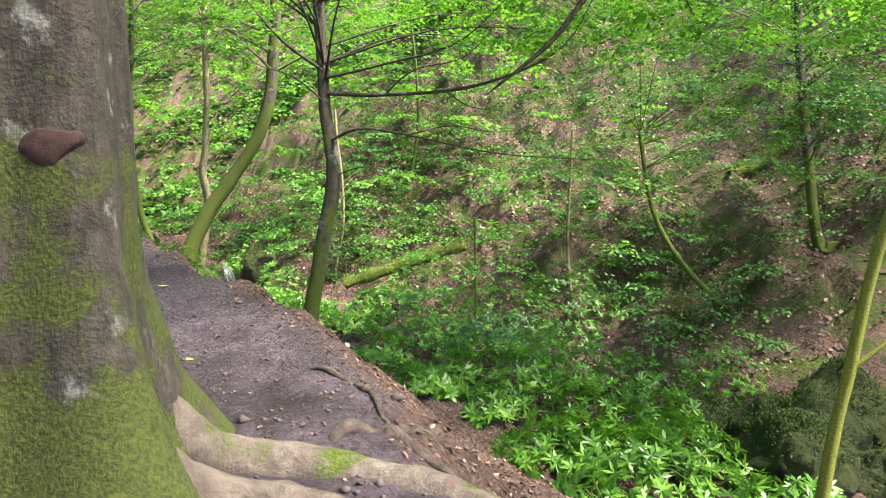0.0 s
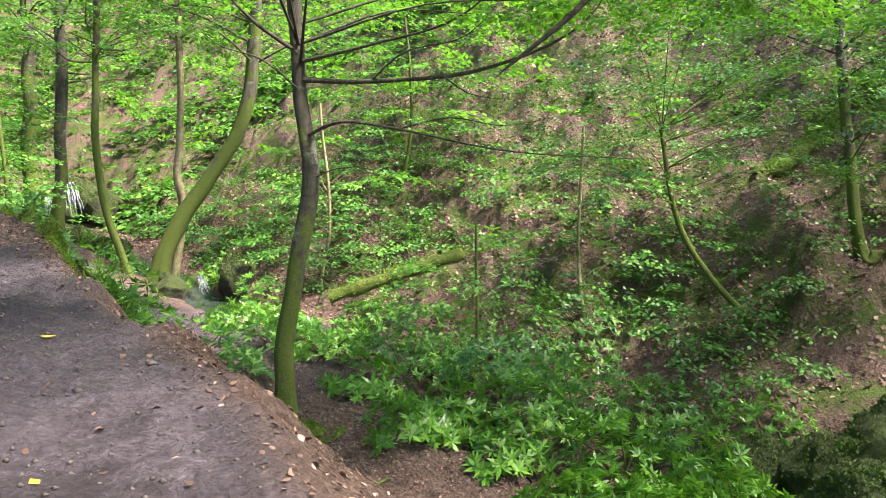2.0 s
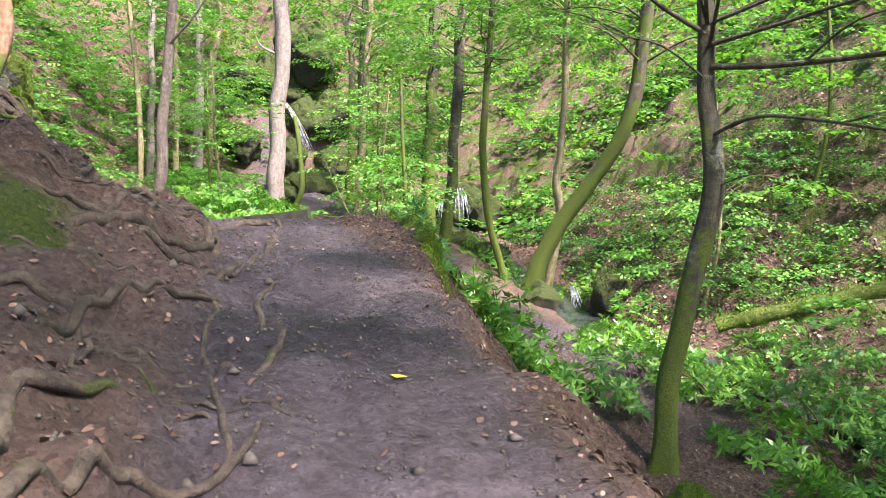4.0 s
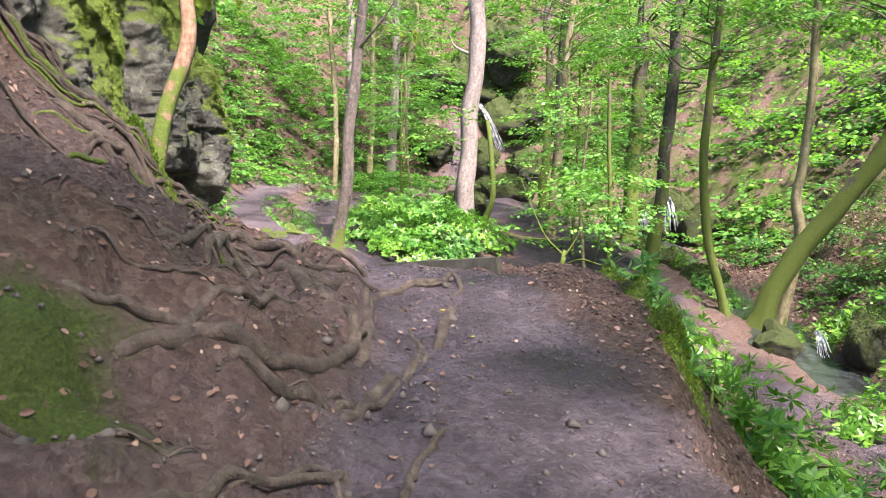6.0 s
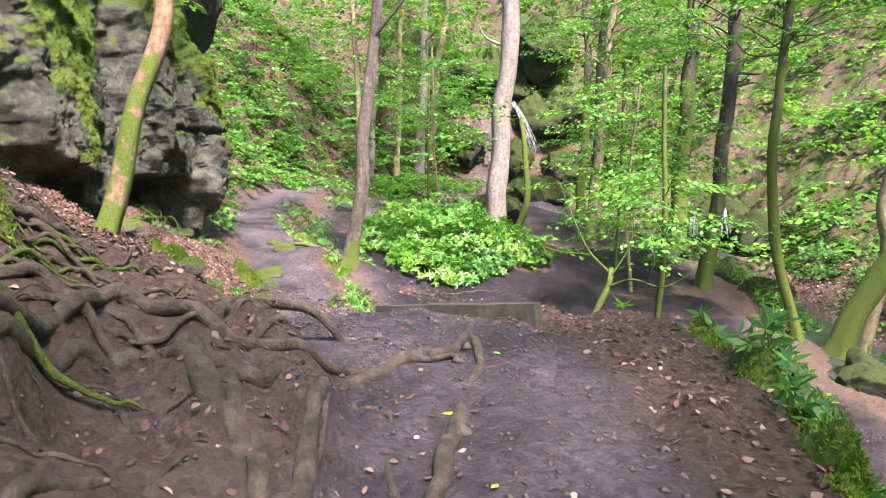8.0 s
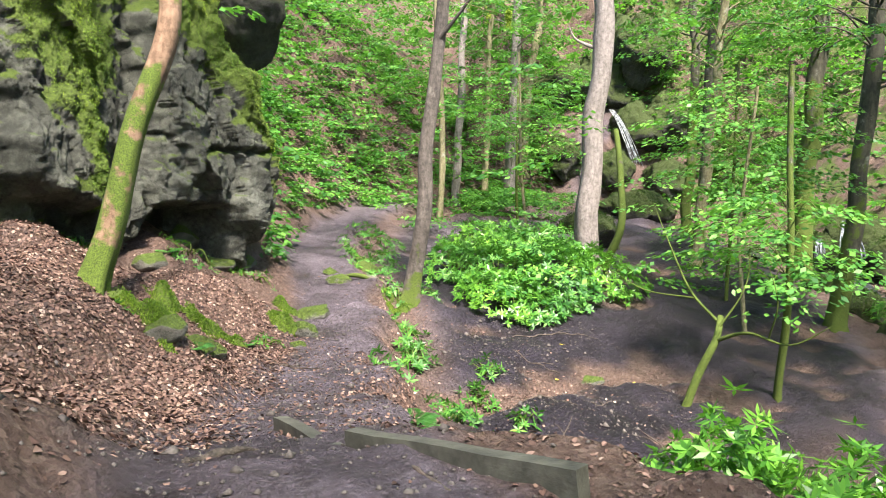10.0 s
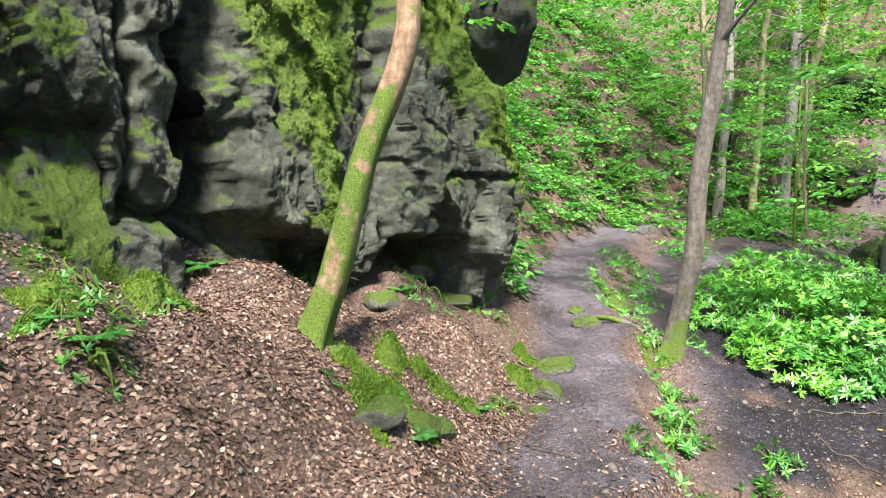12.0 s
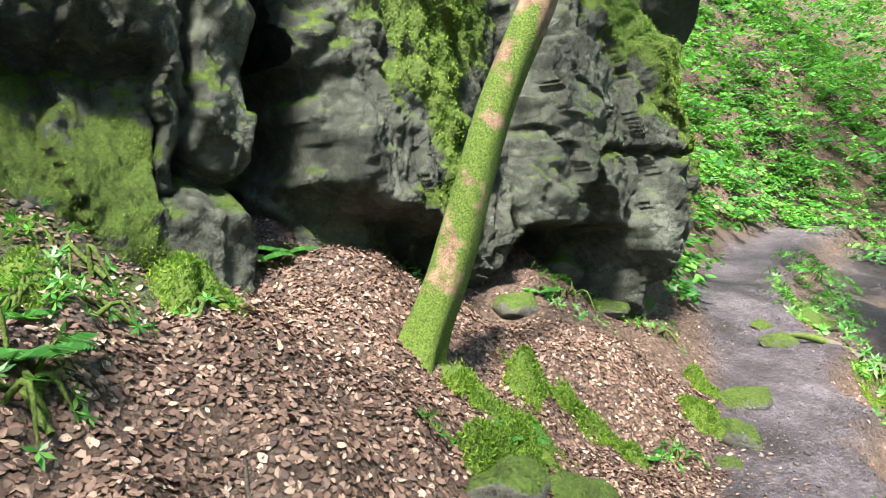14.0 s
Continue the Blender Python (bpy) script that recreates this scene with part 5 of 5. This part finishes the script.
def fern(x, y, size, seed, label, fronds=7):
    r = np.random.default_rng(seed)
    z = height(x, y)
    ob = thing("fern", (x, y, z), label, "fern", "ferns near the rock")
    for k in range(fronds):
        a = k * 6.28 / fronds + r.normal(0, 0.25)
        n = 22
        t = np.linspace(0.08, 1, n)
        L = size * r.uniform(0.75, 1.15)
        hx, hy = math.cos(a), math.sin(a)
        S = np.stack([x + hx * L * t, y + hy * L * t, z + L * (0.75 * t - 0.75 * t**2.2)], 1)
        D0 = np.tile([-hy, hx, 0], (n, 1))
        fw = np.tile([hx * 0.5, hy * 0.5, -0.1], (n, 1))
        pl = L * 0.32 * np.sin(np.clip(t * 1.1 + 0.12, 0, 1) * math.pi) ** 0.7 + 0.01
        A = leaves(S, D0 + fw, np.tile([0, 0, 1.0], (n, 1)), pl, pl * 0.3)
        B = leaves(S, -D0 + fw, np.tile([0, 0, 1.0], (n, 1)), pl, pl * 0.3)
        part("frond", join([A, B]), LEAF_FERN, ob, smooth=False)
    return ob


for i, (x, y, size) in enumerate([(-13.9, 9.15, 0.42), (-14.1, 9.35, 0.34), (-12.35, 10.75, 0.32), (-12.6, 10.95, 0.3), (-11.3, 10.9, 0.22), (-10.75, 8.75, 0.3), (-15.6, 11.9, 0.3), (-11.2, 8.5, 0.25), (-13.6, 12.35, 0.2), (-13.0, 8.7, 0.25), (-8.9, 11.75, 0.3), (-9.25, 12.0, 0.25), (-8.3, 11.5, 0.32), (-10.0, 12.9, 0.22)]):
    fern(x, y, size, 400 + i, "small bright green fern rising from dead leaves by the path")


def moss_patch(x, y, rx, ry, count, seed, label, angle=0.0):
    rx = rx * 0.78
    r = np.random.default_rng(seed)
    a, q = r.uniform(0, 6.28, count), r.uniform(0, 1, count) ** 0.6
    ragged = lambda k: 0.8 + 0.55 * fbm(np.cos(k) * 1.8 + seed, np.sin(k) * 1.8, seed=seed, octaves=3)
    u, v = rx * q * np.cos(a) * ragged(a), ry * q * np.sin(a) * ragged(a)
    X, Y = x + u * math.cos(angle) - v * math.sin(angle), y + u * math.sin(angle) + v * math.cos(angle)
    P = np.stack([X, Y, terrain(X, Y)[0] + 0.19 * (1 - q**2) * np.clip(0.6 + vnoise(X * 5, Y * 5, seed=seed), 0, 2)], 1)
    L = r.uniform(0.012, 0.04, count)
    D = np.array([0, 0, 0.7]) + r.normal(0, 0.6, (count, 3))
    ob = thing("moss_cushion", (x, y, height(x, y)), label, "moss", "moss cushions by the path")
    T, Q = np.meshgrid(np.linspace(0, 2 * math.pi, 28, endpoint=False), np.linspace(1.05, 0.02, 12))
    U, W = rx * Q * np.cos(T) * ragged(T), ry * Q * np.sin(T) * ragged(T)
    BX, BY = x + U * math.cos(angle) - W * math.sin(angle), y + U * math.sin(angle) + W * math.cos(angle)
    BZ = terrain(BX.ravel(), BY.ravel())[0] + 0.19 * (1 - Q.ravel() ** 2) * np.clip(0.6 + vnoise(BX.ravel() * 5, BY.ravel() * 5, seed=seed), 0, 2) - 0.015
    part("cushion", (np.stack([BX.ravel(), BY.ravel(), BZ], 1), grid_faces(12, 28, True)), MOSS_BED, ob)
    tagged(part("blade", leaves(P, D, r.normal(0, 1, (count, 3)), L, L * 0.3), MOSS_TUFT, ob, smooth=False), kind="stuff")


for i, (x, y, rx, ry, ang) in enumerate([(-12.9, 11.05, 0.65, 0.34, 0.9), (-12.35, 10.95, 0.45, 0.28, 0.3), (-13.6, 11.3, 0.38, 0.24, 0.5), (-13.7, 11.75, 0.42, 0.22, 0.9), (-12.8, 10.72, 0.32, 0.22, 0.4), (-15.4, 13.7, 0.32, 0.2, 0.6), (-11.3, 10.55, 0.3, 0.2, 0.2), (-4.6, 10.75, 0.55, 0.26, 2.2), (-4.1, 9.95, 0.5, 0.22, 2.1), (-5.2, 11.2, 0.5, 0.25, 2.5), (-2.0, 10.6, 0.5, 0.3, 0.4), (-1.6, 11.4, 0.6, 0.4, 0.8), (-13.5, 12.0, 0.5, 0.2, 0.8), (-11.9, 11.05, 0.3, 0.22, 0), (-14.3, 13.2, 0.4, 0.2, 0.7), (-15.75, 16.1, 0.45, 0.3, 0.4),
                                        (-5.4, 11.7, 0.8, 0.4, 0.3), (-4.9, 12.0, 0.55, 0.35, -0.3), (-6.0, 11.9, 0.6, 0.4, 0), (-12.2, 9.0, 0.5, 0.25, 0.4), (-11.4, 8.4, 0.5, 0.3, 0.9), (-7.2, 7.6, 0.35, 0.2, 0.5)]):
    moss_patch(x, y, rx, ry, 4200, 420 + i, "cushion of bright yellow-green moss and grass on the bank", ang)

SAPS = [(-10.13, 19.41, 5.0, 0.06, (0.9, 2.4)), (-12.5, 22.5, 5.0, 0.05, (1.4, 3.6)), (-14.2, 24.5, 5.6, 0.05, (1.6, 4.0)), 
        (-23.0, 26.3, 6.0, 0.06, (1.6, 4.2)), (-26.0, 28.6, 6.0, 0.06, (1.6, 4.0)), (-3.1, 21.8, 5.0, 0.06, (1.5, 2.2)), (0.8, 16.0, 3.4, 0.04, (1.4, 1.5)), (3.4, 18.0, 4.4, 0.05, (1.8, 2.6)), (-1.0, 24.5, 5.0, 0.06, (2.0, 3.2)), (11.5, 18.5, 5.0, 0.07, (2.2, 2.6))]
for i, (x, y, tall, rad, (cr, cz)) in enumerate(SAPS):
    z = height(x, y)
    r = np.random.default_rng(500 + i)
    dx, dy = r.normal(0, 0.25, 2)
    tree("sapling", [(x, y, z - 0.1), (x + dx, y + dy, z + tall * 0.4), (x + 0.4 * dx, y + 1.3 * dy, z + tall)], rad, BARK_TAN if i % 2 else BARK_MOSS, "slender sapling with sparse pale green leaves", 500 + i,
         crown=((x, y, z + cz), (cr, cr, cr * 0.8), 46, 48), crown_leaf=LEAF_PALE, leaf_size=0.12, spread=0.2, ring=8, group="saplings under the trees")

bz = height(-10.6, 17.7)
tree("bare_shrub", [(-10.6, 17.7, bz - 0.1), (-10.45, 17.8, bz + 0.5), (-10.3, 17.95, bz + 1.0), (-10.4, 18.2, bz + 1.3)], 0.07, BARK_MOSS, "bare crooked shrub with thin dark twigs on the mud", 571, spread=0.3, ring=9,
     limbs=[([(-10.4, 18.1, bz + 1.25), (-11.0, 18.3, bz + 1.6), (-11.5, 18.4, bz + 2.3), (-11.9, 18.5, bz + 2.9)], 0.025), ([(-10.3, 17.95, bz + 1.0), (-9.8, 17.9, bz + 1.2), (-9.2, 17.9, bz + 1.15), (-8.7, 18.0, bz + 1.5)], 0.03),
            ([(-10.9, 18.25, bz + 1.5), (-11.6, 18.0, bz + 1.55), (-12.2, 17.9, bz + 1.8)], 0.015), ([(-10.35, 18.0, bz + 1.1), (-10.1, 18.3, bz + 1.8), (-10.2, 18.5, bz + 2.6)], 0.018), ([(-9.5, 17.9, bz + 1.18), (-9.3, 17.7, bz + 1.7), (-9.4, 17.6, bz + 2.2)], 0.014)])

# ---- leaves at large ----
def crown_and_shade(centre, radii, sprays, each, size, seed, length=(0.7, 1.5)):
    r = np.random.default_rng(seed)
    O = np.array(centre) + r.uniform(-1, 1, (sprays, 3)) * np.array(radii)
    O[:, 2] += 0.5 * vnoise(O[:, 0] * 0.8, O[:, 1] * 0.8, seed=seed)
    head = r.uniform(0, 6.28, sprays)
    return spray_leaves(O, head, r.uniform(*length, sprays), 0.14, each, size, seed + 1)


# Beech crown, plus unseen leaf masses (602, 606 to 609) added to cast shade.
part("crown", join([crown_and_shade((-1.0, 3.0, 9.5), (8.5, 8.5, 2.2), 400, 50, 0.18, 605, (0.9, 1.9)), crown_and_shade((4.6, 10.6, 4.5), (4.0, 2.4, 0.9), 230, 90, 0.095, 601), crown_and_shade((-2.9, 5.6, 6.9), (1.5, 1.5, 0.6), 60, 60, 0.11, 607), crown_and_shade((-0.8, 4.1, 7.1), (1.6, 1.1, 0.6), 46, 55, 0.11, 609), crown_and_shade((6.5, 9.5, 5.4), (5, 4, 1.0), 80, 60, 0.1, 602), crown_and_shade((0.5, 8.5, 5.2), (3.0, 3.0, 0.8), 170, 80, 0.08, 603), crown_and_shade((9.8, 9.8, 5.6), (2.2, 2.2, 0.8), 90, 70, 0.1, 608), crown_and_shade((9.5, 6.0, 6.0), (4.5, 5, 1.6), 120, 60, 0.13, 606, (0.9, 1.8))]), LEAF_BEECH, beech, smooth=False)


def scatter(n, xlo, xhi, ylo, yhi, keep, seed):
    r = np.random.default_rng(seed)
    X, Y = r.uniform(xlo, xhi, n), r.uniform(ylo, yhi, n)
    k = r.random(n) < keep(X, Y)
    return X[k], Y[k], r


def stuff(name, shape, material, label, category):
    ob = mesh_object(name, shape[0], shape[1], material, False)
    return tagged(ob, label, category, kind="stuff")


def far_bank(X, Y):
    d, _, _ = along(X, Y, WAY)
    ds, _, _ = along(X, Y, STREAM)
    return d, ds


def off_falls(X, Y):
    dist, _, _ = along(X, Y, [(-30.2, 40.2), (-16.5, 23.5)])
    return np.abs(dist) > 1.7


def hill_keep(X, Y):
    d, ds = far_bank(X, Y)
    return ((d < -2) & ((ds > 1.6) | ((X + 28.5) * -0.87 + (Y - 40) * 0.49 > 0.5)) & (ds < 34) & off_falls(X, Y)) * np.clip(0.5 + 1.1 * vnoise(X * 0.35, Y * 0.35, seed=31), 0.16, 1) * (1 - 0.4 * step(X, 5.0, 8.0) * step(25 - Y, 0, 4))


X, Y, r = scatter(27000, -48, 18, 8, 58, hill_keep, 32)
Z = terrain(X, Y)[0]
O = np.stack([X, Y, Z + r.uniform(0.05, 1.1, len(X)) ** 1.5], 1)
near = np.hypot(X, Y) < 32
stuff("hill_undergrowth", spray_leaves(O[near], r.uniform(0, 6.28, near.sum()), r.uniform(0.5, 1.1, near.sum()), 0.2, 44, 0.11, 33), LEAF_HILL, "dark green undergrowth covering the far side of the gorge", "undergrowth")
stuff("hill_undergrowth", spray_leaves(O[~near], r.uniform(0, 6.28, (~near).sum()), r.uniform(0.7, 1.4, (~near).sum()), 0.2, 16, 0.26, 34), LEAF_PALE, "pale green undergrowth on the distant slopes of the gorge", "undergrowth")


def tall_keep(X, Y):
    d, ds = far_bank(X, Y)
    return ((d < -2) & ((ds > 2.5) | ((X + 28.5) * -0.87 + (Y - 40) * 0.49 > 1.5)) & (ds < 36) & off_falls(X, Y)) * np.clip(0.5 + 0.9 * vnoise(X * 0.22, Y * 0.22, seed=41), 0.05, 1) * (1 - 0.5 * step(X, 4.0, 8.0))


X, Y, r = scatter(6500, -56, 34, 8, 64, tall_keep, 42)
O = np.stack([X, Y, terrain(X, Y)[0] + r.uniform(1.2, 7, len(X))], 1)
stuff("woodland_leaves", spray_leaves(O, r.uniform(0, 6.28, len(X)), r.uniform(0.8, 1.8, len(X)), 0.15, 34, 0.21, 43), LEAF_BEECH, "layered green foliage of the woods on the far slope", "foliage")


def left_keep(X, Y):
    d, ds = far_bank(X, Y)
    return (((d > 0.9) | (X < -27.5)) & (d > -4) & (d < 14) & (X < -17.8 - 0.3 * d)) * np.clip(0.6 + 0.8 * vnoise(X * 0.5, Y * 0.5, seed=51), 0.1, 1)


X, Y, r = scatter(9500, -42, -18, 13, 38, left_keep, 52)
O = np.stack([X, Y, terrain(X, Y)[0] + r.uniform(0.03, 0.8, len(X)) ** 1.4], 1)
stuff("slope_undergrowth", spray_leaves(O, r.uniform(0, 6.28, len(X)), r.uniform(0.4, 0.9, len(X)), 0.2, 26, 0.175, 53), LEAF_PALE, "bright green plants covering the bank above the path", "undergrowth")
X, Y, r = scatter(2600, -48, -19, 12, 48, lambda X, Y: (((far_bank(X, Y)[0] > 1.5) & (X < -20)) | ((far_bank(X, Y)[0] > -4) & (X < -28.5))) * 0.8, 54)
O = np.stack([X, Y, terrain(X, Y)[0] + r.uniform(1.5, 7, len(X))], 1)
stuff("woodland_leaves", spray_leaves(O, r.uniform(0, 6.28, len(X)), r.uniform(0.8, 1.8, len(X)), 0.15, 32, 0.21, 55), LEAF_PALE, "sunlit green foliage of the woods up the valley", "foliage")


def valley_keep(X, Y):
    d, ds = far_bank(X, Y)
    return ((d < -1.5) & (ds < 0.5) & (X < -13) & ((X + 18) ** 2 + (Y - 24) ** 2 > 9) & off_falls(X, Y)) * np.clip(0.4 + 0.9 * vnoise(X * 0.4, Y * 0.4, seed=57), 0.0, 1)


X, Y, r = scatter(2600, -40, -12, 18, 42, valley_keep, 58)
O = np.stack([X, Y, terrain(X, Y)[0] + np.where(r.random(len(X)) < 0.45, r.uniform(0.1, 1.0, len(X)), r.uniform(2.2, 9, len(X)))], 1)
stuff("valley_leaves", spray_leaves(O, r.uniform(0, 6.28, len(X)), r.uniform(0.6, 1.4, len(X)), 0.15, 42, 0.16, 59), LEAF_PALE, "fresh green leaves of the undergrowth between the valley trees", "foliage")


# ---- dead leaves on the ground ----
def leaf_keep(X, Y):
    _, L, M, _ = terrain(X, Y)
    d, ds = far_bank(X, Y)
    return np.clip(L, np.where(d > 0.5, 0.3, 0.06), 1) * np.where((d > 0) & (X < -8.5), 1.0, np.where(d > 0, 0.6, 1.0)) * (ds < -1)


X, Y, r = scatter(80000, -18, 4, 2, 17.5, leaf_keep, 61)
X2, Y2, _ = scatter(115000, -15, -8.3, 7, 13.6, leaf_keep, 62)
X, Y = np.concatenate([X, X2]), np.concatenate([Y, Y2])
n = len(X)
P = np.stack([X, Y, terrain(X, Y)[0] + r.uniform(0.003, 0.011, n)], 1)
a = r.uniform(0, 6.28, n)
s = r.uniform(0.022, 0.054, n)
stuff("dead_leaves", litter_leaves(P, a, s, 63), DEAD_LEAF, "brown dead beech leaves strewn over the ground", "leaf litter")

X, Y, r = scatter(44000, -14, 16, 14, 31, lambda X, Y: (far_bank(X, Y)[1] > 0.8) * 1.0, 64)
P = np.stack([X, Y, terrain(X, Y)[0] + r.uniform(0.01, 0.05, len(X))], 1)
stuff("dead_leaves", litter_leaves(P, r.uniform(0, 6.28, len(X)), r.uniform(0.06, 0.12, len(X)), 65), DEAD_LEAF, "brown dead leaves covering the far slope", "leaf litter")

# ---- single fallen leaves on the path ----
YELLOW_LEAF = plain_material("yellow_leaf", (0.5, 0.36, 0.03), (0.62, 0.5, 0.06), 0.6, 30, 0.2)
GREEN_LEAF = plain_material("green_leaf", (0.12, 0.32, 0.08), (0.2, 0.42, 0.14), 0.5, 30, 0.2)
for i, (x, y, size, mat, word) in enumerate([(-2.5, 6.5, 0.1, YELLOW_LEAF, "yellow"), (-5.6, 9.1, 0.07, YELLOW_LEAF, "yellow"), (-5.95, 9.9, 0.08, GREEN_LEAF, "green"), (-3.3, 5.6, 0.11, GREEN_LEAF, "green"), (-5.0, 8.8, 0.05, YELLOW_LEAF, "yellow"),
                                            (-12.4, 16.9, 0.09, YELLOW_LEAF, "yellow"), (-13.3, 17.9, 0.09, YELLOW_LEAF, "yellow"), (-11.9, 18.2, 0.09, YELLOW_LEAF, "yellow"), (-11.0, 9.4, 0.06, YELLOW_LEAF, "yellow"), (-10.9, 9.9, 0.06, GREEN_LEAF, "green"), (-1.7, 4.9, 0.08, YELLOW_LEAF, "pale yellow")]):
    z = height(x, y) + 0.012
    v, f = leaves(np.zeros((1, 3)), np.array([[1.0, 0.2, 0.1]]), np.array([[0.1, 0, 1.0]]), size, size * 0.6)
    ob = mesh_object("fallen_leaf", v, f, mat, False)
    ob.matrix_basis = pose(x, y, z, 0, 0, i * 67)
    tagged(ob, "fresh " + word + " leaf lying on the dark earth path", "leaf", "fallen leaves on the path")

# ---- crumbs of earth and small stones ----
def crumb_keep(X, Y):
    _, L, _, _ = terrain(X, Y)
    d, ds = far_bank(X, Y)
    return np.clip(1.15 - L, 0.15, 1) * np.where(np.abs(d) < 1, 0.45, 1.0) * (np.abs(d) < 6)


X, Y, r = scatter(46000, -15, 2, 2.5, 19, crumb_keep, 71)
n = len(X)
s = r.uniform(0.006, 0.02, n) * np.where(r.random(n) < 0.05, r.uniform(1.5, 3.5, n), 1)
C = np.stack([X, Y, terrain(X, Y)[0] + s * 0.2], 1)
octa = np.array([[1, 0, 0], [0, 1, 0], [-1, 0, 0], [0, -1, 0], [0, 0, 0.7], [0, 0, -0.7]])
V = (C[:, None] + octa[None] * s[:, None, None] * r.uniform(0.6, 1.3, (n, 6, 1))).reshape(-1, 3)
tri = np.array([[0, 1, 4], [1, 2, 4], [2, 3, 4], [3, 0, 4], [1, 0, 5], [2, 1, 5], [3, 2, 5], [0, 3, 5]])
F = (np.arange(n)[:, None, None] * 6 + tri[None]).reshape(-1, 3)
CRUMB = plain_material("earth_crumb", (0.035, 0.028, 0.025), (0.13, 0.11, 0.1), 0.85, 3)
stuff("earth_crumbs", (V, F), CRUMB, "small stones and crumbs of earth on the path", "gravel")


# ---- water ----
def water_material(name, low, high, rough):
    m, t, nn, l, p = nodes_of(name)
    a = noise_node(t, 5, 6, 0.6, distortion=1.2)
    rr = ramp_node(t, a.outputs["Fac"], [(0.4, low), (0.62, high)])
    l.new(rr.outputs[0], p.inputs["Base Color"])
    p.inputs["Roughness"].default_value = rough
    bump_node(t, [a.outputs["Fac"]], p, 0.4, 0.05)
    return m


STREAM_WATER = water_material("stream_water", (0.02, 0.024, 0.022), (0.05, 0.06, 0.06), 0.08)
FOAM = water_material("falling_water", (0.05, 0.058, 0.07), (0.3, 0.33, 0.37), 0.35)
WHITE_WATER = water_material("white_water", (0.12, 0.13, 0.14), (0.6, 0.62, 0.66), 0.5)
line = curve_points([(x, y, 0) for x, y in STREAM[1:-1]], 160)
tan = np.gradient(line, axis=0)
tan /= np.linalg.norm(tan, axis=1)[:, None]
nrm = np.stack([-tan[:, 1], tan[:, 0], 0 * tan[:, 0]], 1)
zc = terrain(line[:, 0], line[:, 1])[0]
zc = np.minimum.accumulate(np.convolve(np.pad(zc, 4, mode="edge"), np.ones(9) / 9, "valid")) + 0.2
cols = []
for k in np.linspace(-0.9, 0.9, 7):
    q = line + nrm * k * (0.75 + 0.25 * vnoise(np.arange(160) * 0.3, np.zeros(160), seed=8))[:, None]
    q[:, 2] = zc
    cols.append(q)
brook = mesh_object("stream", np.stack(cols, 1).reshape(-1, 3), grid_faces(160, 7), STREAM_WATER)
tagged(brook, "shallow dark stream running between mossy stones", "stream", kind="structure")


def waterfall(top, foot, width, seed, label, water=FOAM, strands=9):
    """Falling water: thin uneven strands that leave the lip together and spread towards a ragged foot."""
    top, foot = np.array(top, float), np.array(foot, float)
    side, out = unit(np.array([0.8, 0.6, 0.0])), np.array([0.55, -0.83, 0.0])
    r = np.random.default_rng(seed)
    ob = thing("waterfall", tuple(foot), label, "waterfall")
    T = np.linspace(0, 1, 9)
    for k in np.linspace(-0.5, 0.5, strands) + r.normal(0, 0.06, strands):
        reach = r.uniform(0.8, 1.03)
        P = top + (foot - top) * (T * reach)[:, None] + side * ((k * width * (0.55 + 0.6 * T)) + 0.05 * width * vnoise(T * 5, T * 0 + k * 9, seed=seed))[:, None]
        P = P + out * (0.25 * width * np.sin(T * 2.2) + 0.06 * width * r.normal())[:, None]
        P[:, 2] += 0.09 * np.sin(T * 3.14) * abs(top[2] - foot[2])
        a = width / strands * r.uniform(0.4, 0.85)
        part("strand", tube(P, [a * 0.5, a, a * 0.8, a * 0.5], 30, 7, seed, 0.35, 0.6, 3.0), water, ob)
    return ob


waterfall((-30.5, 39.3, 5.9), (-29.3, 40.2, 2.9), 0.4, 701, "white waterfall dropping over dark rock at the valley head", WHITE_WATER)
waterfall((-15.35, 33.1, 1.0), (-15.0, 32.7, -0.35), 0.6, 711, "small white waterfall in the stream")
waterfall((-15.9, 32.4, 0.4), (-15.7, 32.1, -0.35), 0.35, 721, "small white waterfall in the stream")
waterfall((-6.31, 21.62, -1.3), (-6.0, 21.1, -1.75), 0.22, 731, "small white cascade between mossy stones")
for i, (x, y, r0) in enumerate([(-32.6, 41.4, 1.9), (-29.4, 42.9, 1.8), (-31.5, 42.9, 2.4), (-34.0, 38.9, 1.5), (-30.4, 41.2, 1.3), (-28.5, 41.3, 1.2), (-31.5, 36.9, 1.3), (-30.1, 39.1, 1.2), (-16.6, 33.4, 1.0), (-14.2, 33.6, 1.0), (-15.4, 34.2, 1.2), (-5.3, 21.9, 0.6), (-7.2, 22.0, 0.5)]):
    stone("boulder", x, y, r0, ROCK_MOSSY, "dark wet rock beside the waterfall", 741 + i, 0.15, "rocks at the waterfalls", 0.9)
